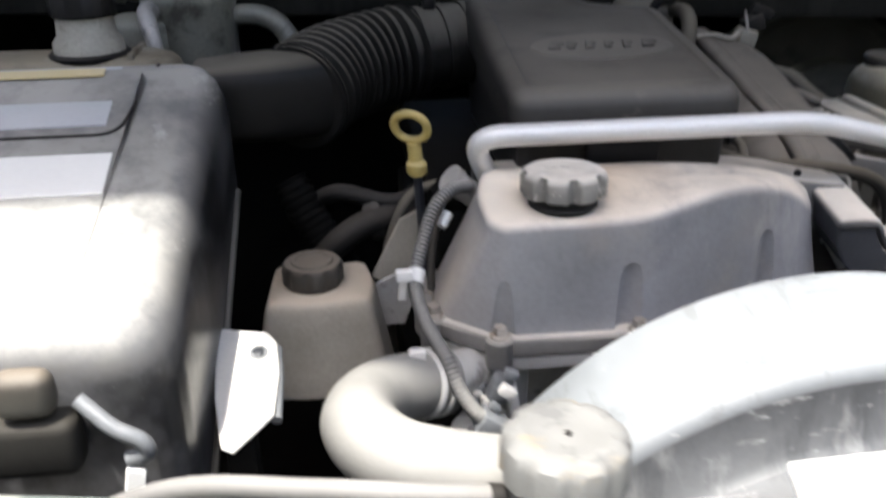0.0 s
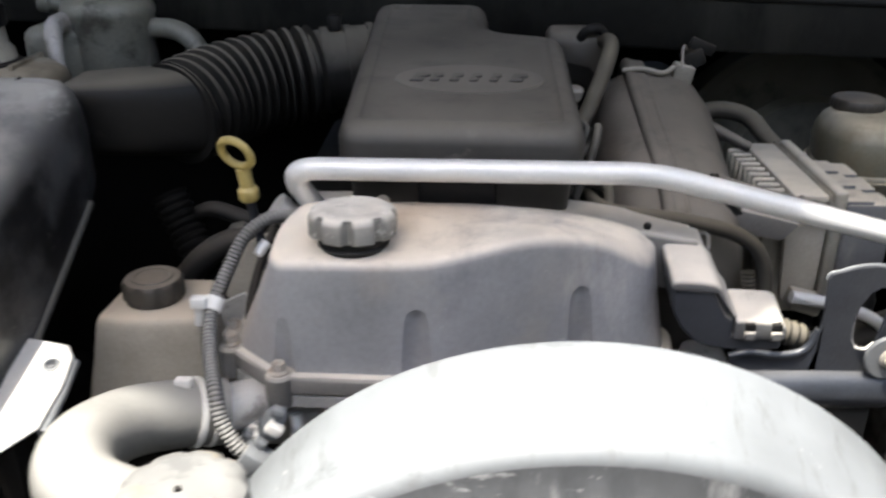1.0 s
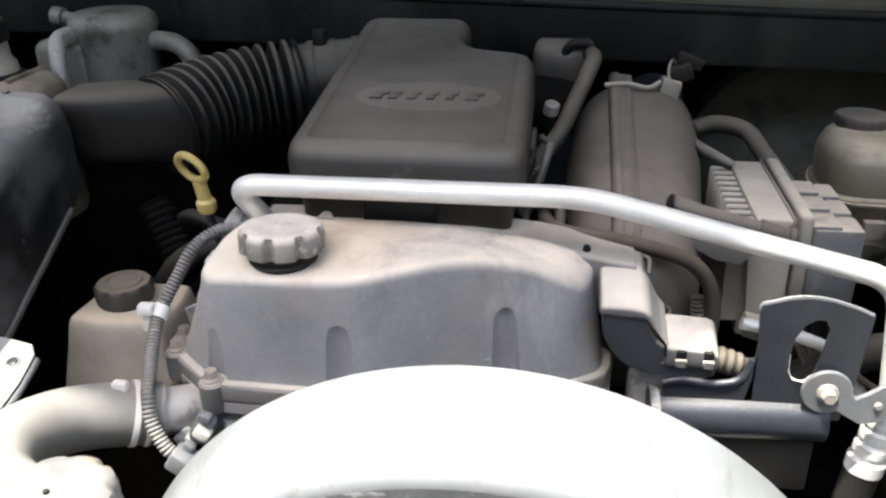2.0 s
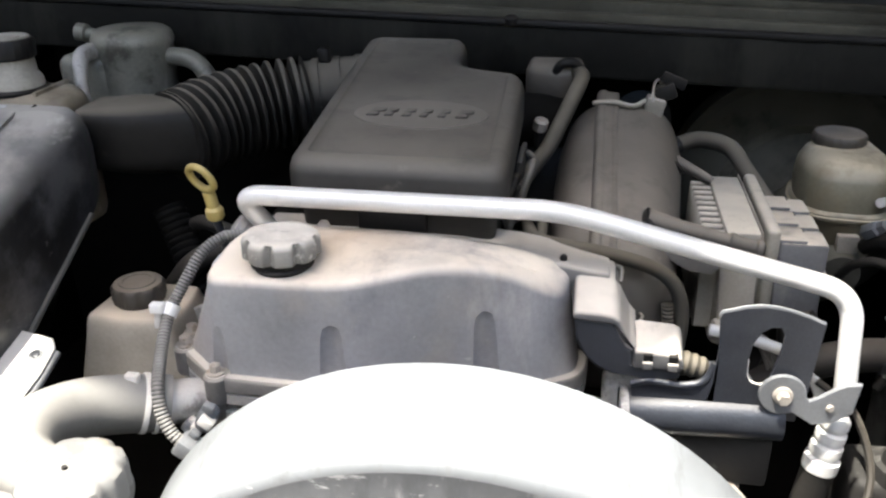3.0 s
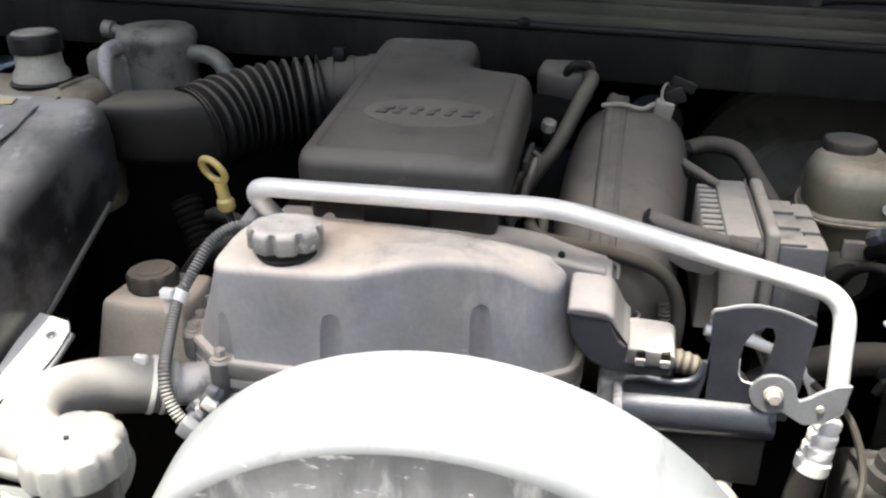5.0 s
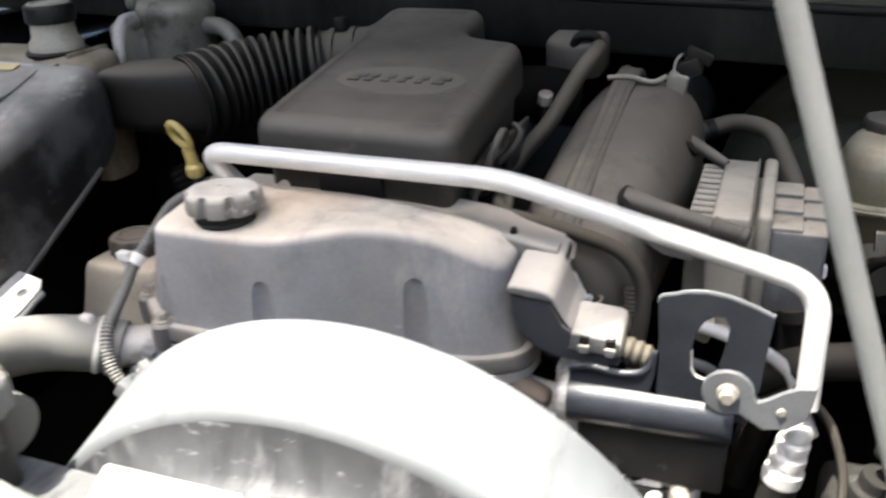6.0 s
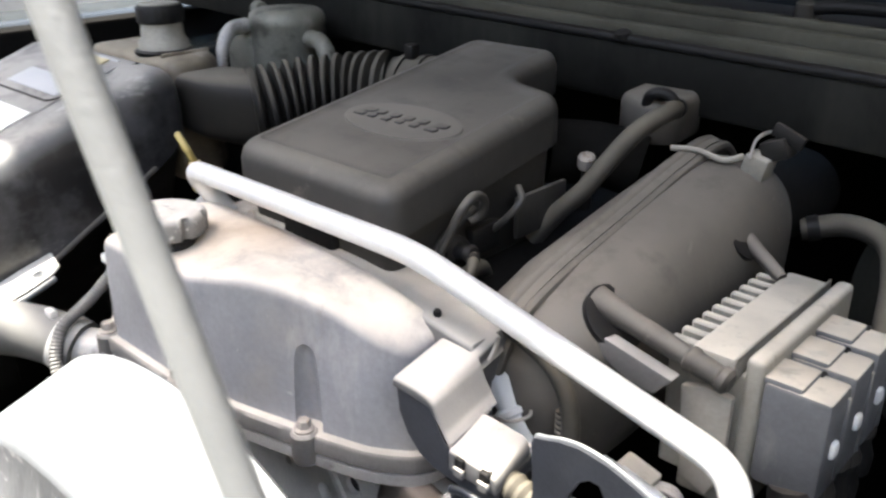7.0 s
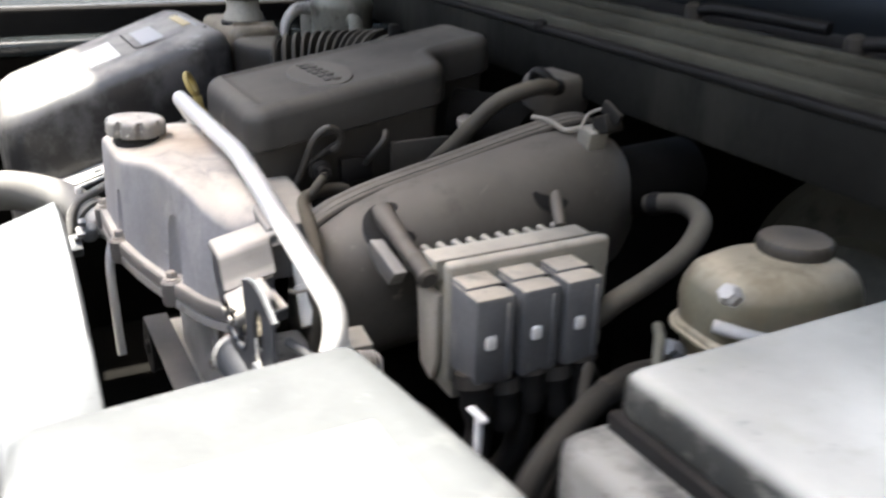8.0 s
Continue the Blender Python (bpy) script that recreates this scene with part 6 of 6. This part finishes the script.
def second_box():
    t = thing("battery", (1.0, 0.8, 0.85), "battery under a pale grey dusty cover", "battery")
    part("case", block(0.812, 1.2, 0.632, 1.0, 0.5, 1.094, 0.014, 3), M["case"], t, "mottled white and grey battery case")
    part("band", block(0.822, 1.2, 0.664, 1.0, 1.075, 1.105, 0.004), M["black"], t)
    part("cover", block(0.825, 1.21, 0.668, 1.01, 1.1, 1.137, 0.012, 3), M["battery"], t)


second_box()


# ---- car body round the bay ----
def body():
    t = solid("firewall", block(-0.75, 1.25, 1.32, 1.35, 0.5, 1.25, 0.004), M["dark"], (0.25, 1.33, 0.5), "near-black firewall panel", "car body", kind="structure")
    c = thing("cowl", (0.25, 1.05, 1.2), "dusty grey cowl panel with rubber seal below the windscreen", "car body", kind="structure")
    def bar(name, y0, y1, z0, z1, mat, bevel=0.006):
        part(name, turn_about(block(-0.85, 1.35, y0, y1, z0, z1, bevel), (0.26, 1.0, 1.26), "Y", 1.9), mat, c)

    bar("front_lip", 0.972, 0.99, 1.19, 1.256, M["body"])
    bar("lip_fold", 0.985, 1.12, 1.236, 1.25, M["body"])
    bar("seal", 0.968, 0.984, 1.254, 1.263, M["black"], 0.004)
    bar("inner_step", 0.992, 1.012, 1.246, 1.272, M["ledge"], 0.006)
    bar("gutter_wall", 1.028, 1.046, 1.246, 1.283, M["ledge"], 0.008)
    bar("grille_panel", 1.06, 1.2, 1.24, 1.282, M["black"], 0.012)
    bar("groove", 1.013, 1.0275, 1.246, 1.262, M["dark"], 0.002)
    bar("rear_bead", 1.047, 1.058, 1.276, 1.291, M["ledge"], 0.005)
    for x, y in ((0.413, 1.085), (0.64, 1.075)):
        z = 1.276 - 0.033 * (x - 0.26)
        part("wiper_pivot", turned((x, y, z), (0, -0.1, 1), [(0.02, 0), (0.019, 0.008), (0.011, 0.011), (0.01, 0.026), (0.006, 0.029)], 18), M["seal"], c, "dusty wiper pivot")
        part("wiper_arm", sweep(smooth_path([(x, y, z + 0.02), (x + 0.05, y + 0.004, z + 0.024), (x + 0.17, y + 0.02, z + 0.018)], 6), 0.007, 10), M["black"], c)
    for k in range(14):
        x = -0.35 + 0.1 * k
        part("grille_slat", block(x, x + 0.08, 1.085, 1.09, 1.28 - 0.033 * (x - 0.26), 1.285 - 0.033 * (x - 0.26), 0.002), M["black"], c)
    part("stud", turned((0.264, 0.973, 1.258), (0, -0.2, 1), [(0.009, 0), (0.009, 0.007), (0.005, 0.01)], 14), M["black"], c)
    g = prism([(-0.75, 0), (1.25, 0), (1.2, 0.9), (-0.7, 0.9)], (0, 1.11, 1.2), (1, 0, 0), (0, 0.85, 0.5), 0.006, 0.0, 1)
    solid("windscreen", g, M["glass"], (0.25, 1.16, 1.27), "dark windscreen glass behind the cowl", "windscreen", kind="structure")
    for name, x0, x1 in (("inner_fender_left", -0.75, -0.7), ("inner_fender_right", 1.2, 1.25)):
        solid(name, block(x0, x1, -0.05, 1.33, 0.5, 1.2, 0.006), M["dark"], (x0, 0.6, 0.5), "near-black inner fender panel", "car body", kind="structure")
    solid("under_tray", block(-0.75, 1.25, -0.05, 1.35, 0.45, 0.5, 0.004), M["dark"], (0.25, 0.6, 0.45), "near-black tray under the engine", "car body", kind="structure")
    solid("fender_left", join(block(-0.9, -0.62, -0.05, 1.3, 1.12, 1.15, 0.01, 3), block(-1.05, -0.88, -0.05, 1.3, 0.9, 1.19, 0.03, 4), block(-0.8, -0.77, -0.05, 1.3, 1.145, 1.165, 0.006, 2)), M["fender"], (-0.8, 0.6, 0.9), "grey-green painted fender edge with a gutter", "car body", kind="structure")
    solid("fender_right", join(block(1.12, 1.4, -0.05, 1.3, 1.12, 1.15, 0.01, 3), block(1.38, 1.55, -0.05, 1.3, 0.9, 1.19, 0.03, 4)), M["fender"], (1.3, 0.6, 0.9), "grey-green painted fender edge", "car body", kind="structure")
    h = thing("hood", (0.25, 1.3, 1.33), "open steel hood held up over the engine", "car hood")
    rise = Vector((0, -1.18, 0.97)).normalized()

    def edge(x):
        """How far up the slope the hood reaches; front corners swept back to shape its shadow."""
        back = (min(0.1, 9.5 * max(0.0, -0.29 - x) ** 2) + min(0.17, 2.8 * max(0.0, x - 0.1) ** 2 + 0.07 * min(1.0, max(0.0, (x - 0.13) / 0.05)))) / 0.81 + 0.025
        return (1.18 - back) / -rise.y

    xs = [-0.8 + 0.025 * k for k in range(85)]
    part("outer_skin", prism([(x, 0) for x in xs] + [(x, edge(x)) for x in xs[::-1]], (0, 1.3, 1.345), (1, 0, 0), rise, 0.02, 0.004, 1), M["pad"], h)
    for x in (-0.5, -0.1, 0.25, 0.6, 0.95):
        part("stiffener", prism([(x - 0.04, 0.05), (x + 0.04, 0.05), (x + 0.04, edge(x) - 0.1), (x - 0.04, edge(x) - 0.1)], (0, 1.29, 1.327), (1, 0, 0), rise, 0.016, 0.006), M["pad"], h)
    r = thing("hood_prop", (0.675, 0.269, 1.04), "slim grey steel hood prop rod", "prop rod")
    a, d = Vector((0.6754, 0.2691, 1.04)), Vector((-0.3416, -0.0752, 1.0))
    part("rod", sweep([a + d * k / 8 * 1.2 for k in range(9)], 0.0054, 14), M["rod"], r)
    part("foot", block(0.657, 0.695, 0.251, 0.287, 0.98, 1.05, 0.004), M["black"], r)


body()

# unseen walls added round the car; they cut off low sky and bounce light
for name, x0, x1, y0, y1 in (("unseen_wall_south", -3.2, 3.7, -2.9, -2.7), ("unseen_wall_west", -3.2, -3.0, -2.7, 9.0), ("unseen_wall_east", 3.5, 3.7, -2.7, 9.0)):
    solid(name, block(x0, x1, y0, y1, 0, 3.9, 0.01), M["stucco"], (x0, y0, 0), "unseen plain plaster wall added round the car", "wall", kind="structure")

g = bmesh.new()
bmesh.ops.create_grid(g, x_segments=2, y_segments=2, size=400)
solid("ground", g, M["asphalt"], (0, 0, 0), "pale dusty concrete ground under the car", "ground", kind="structure")
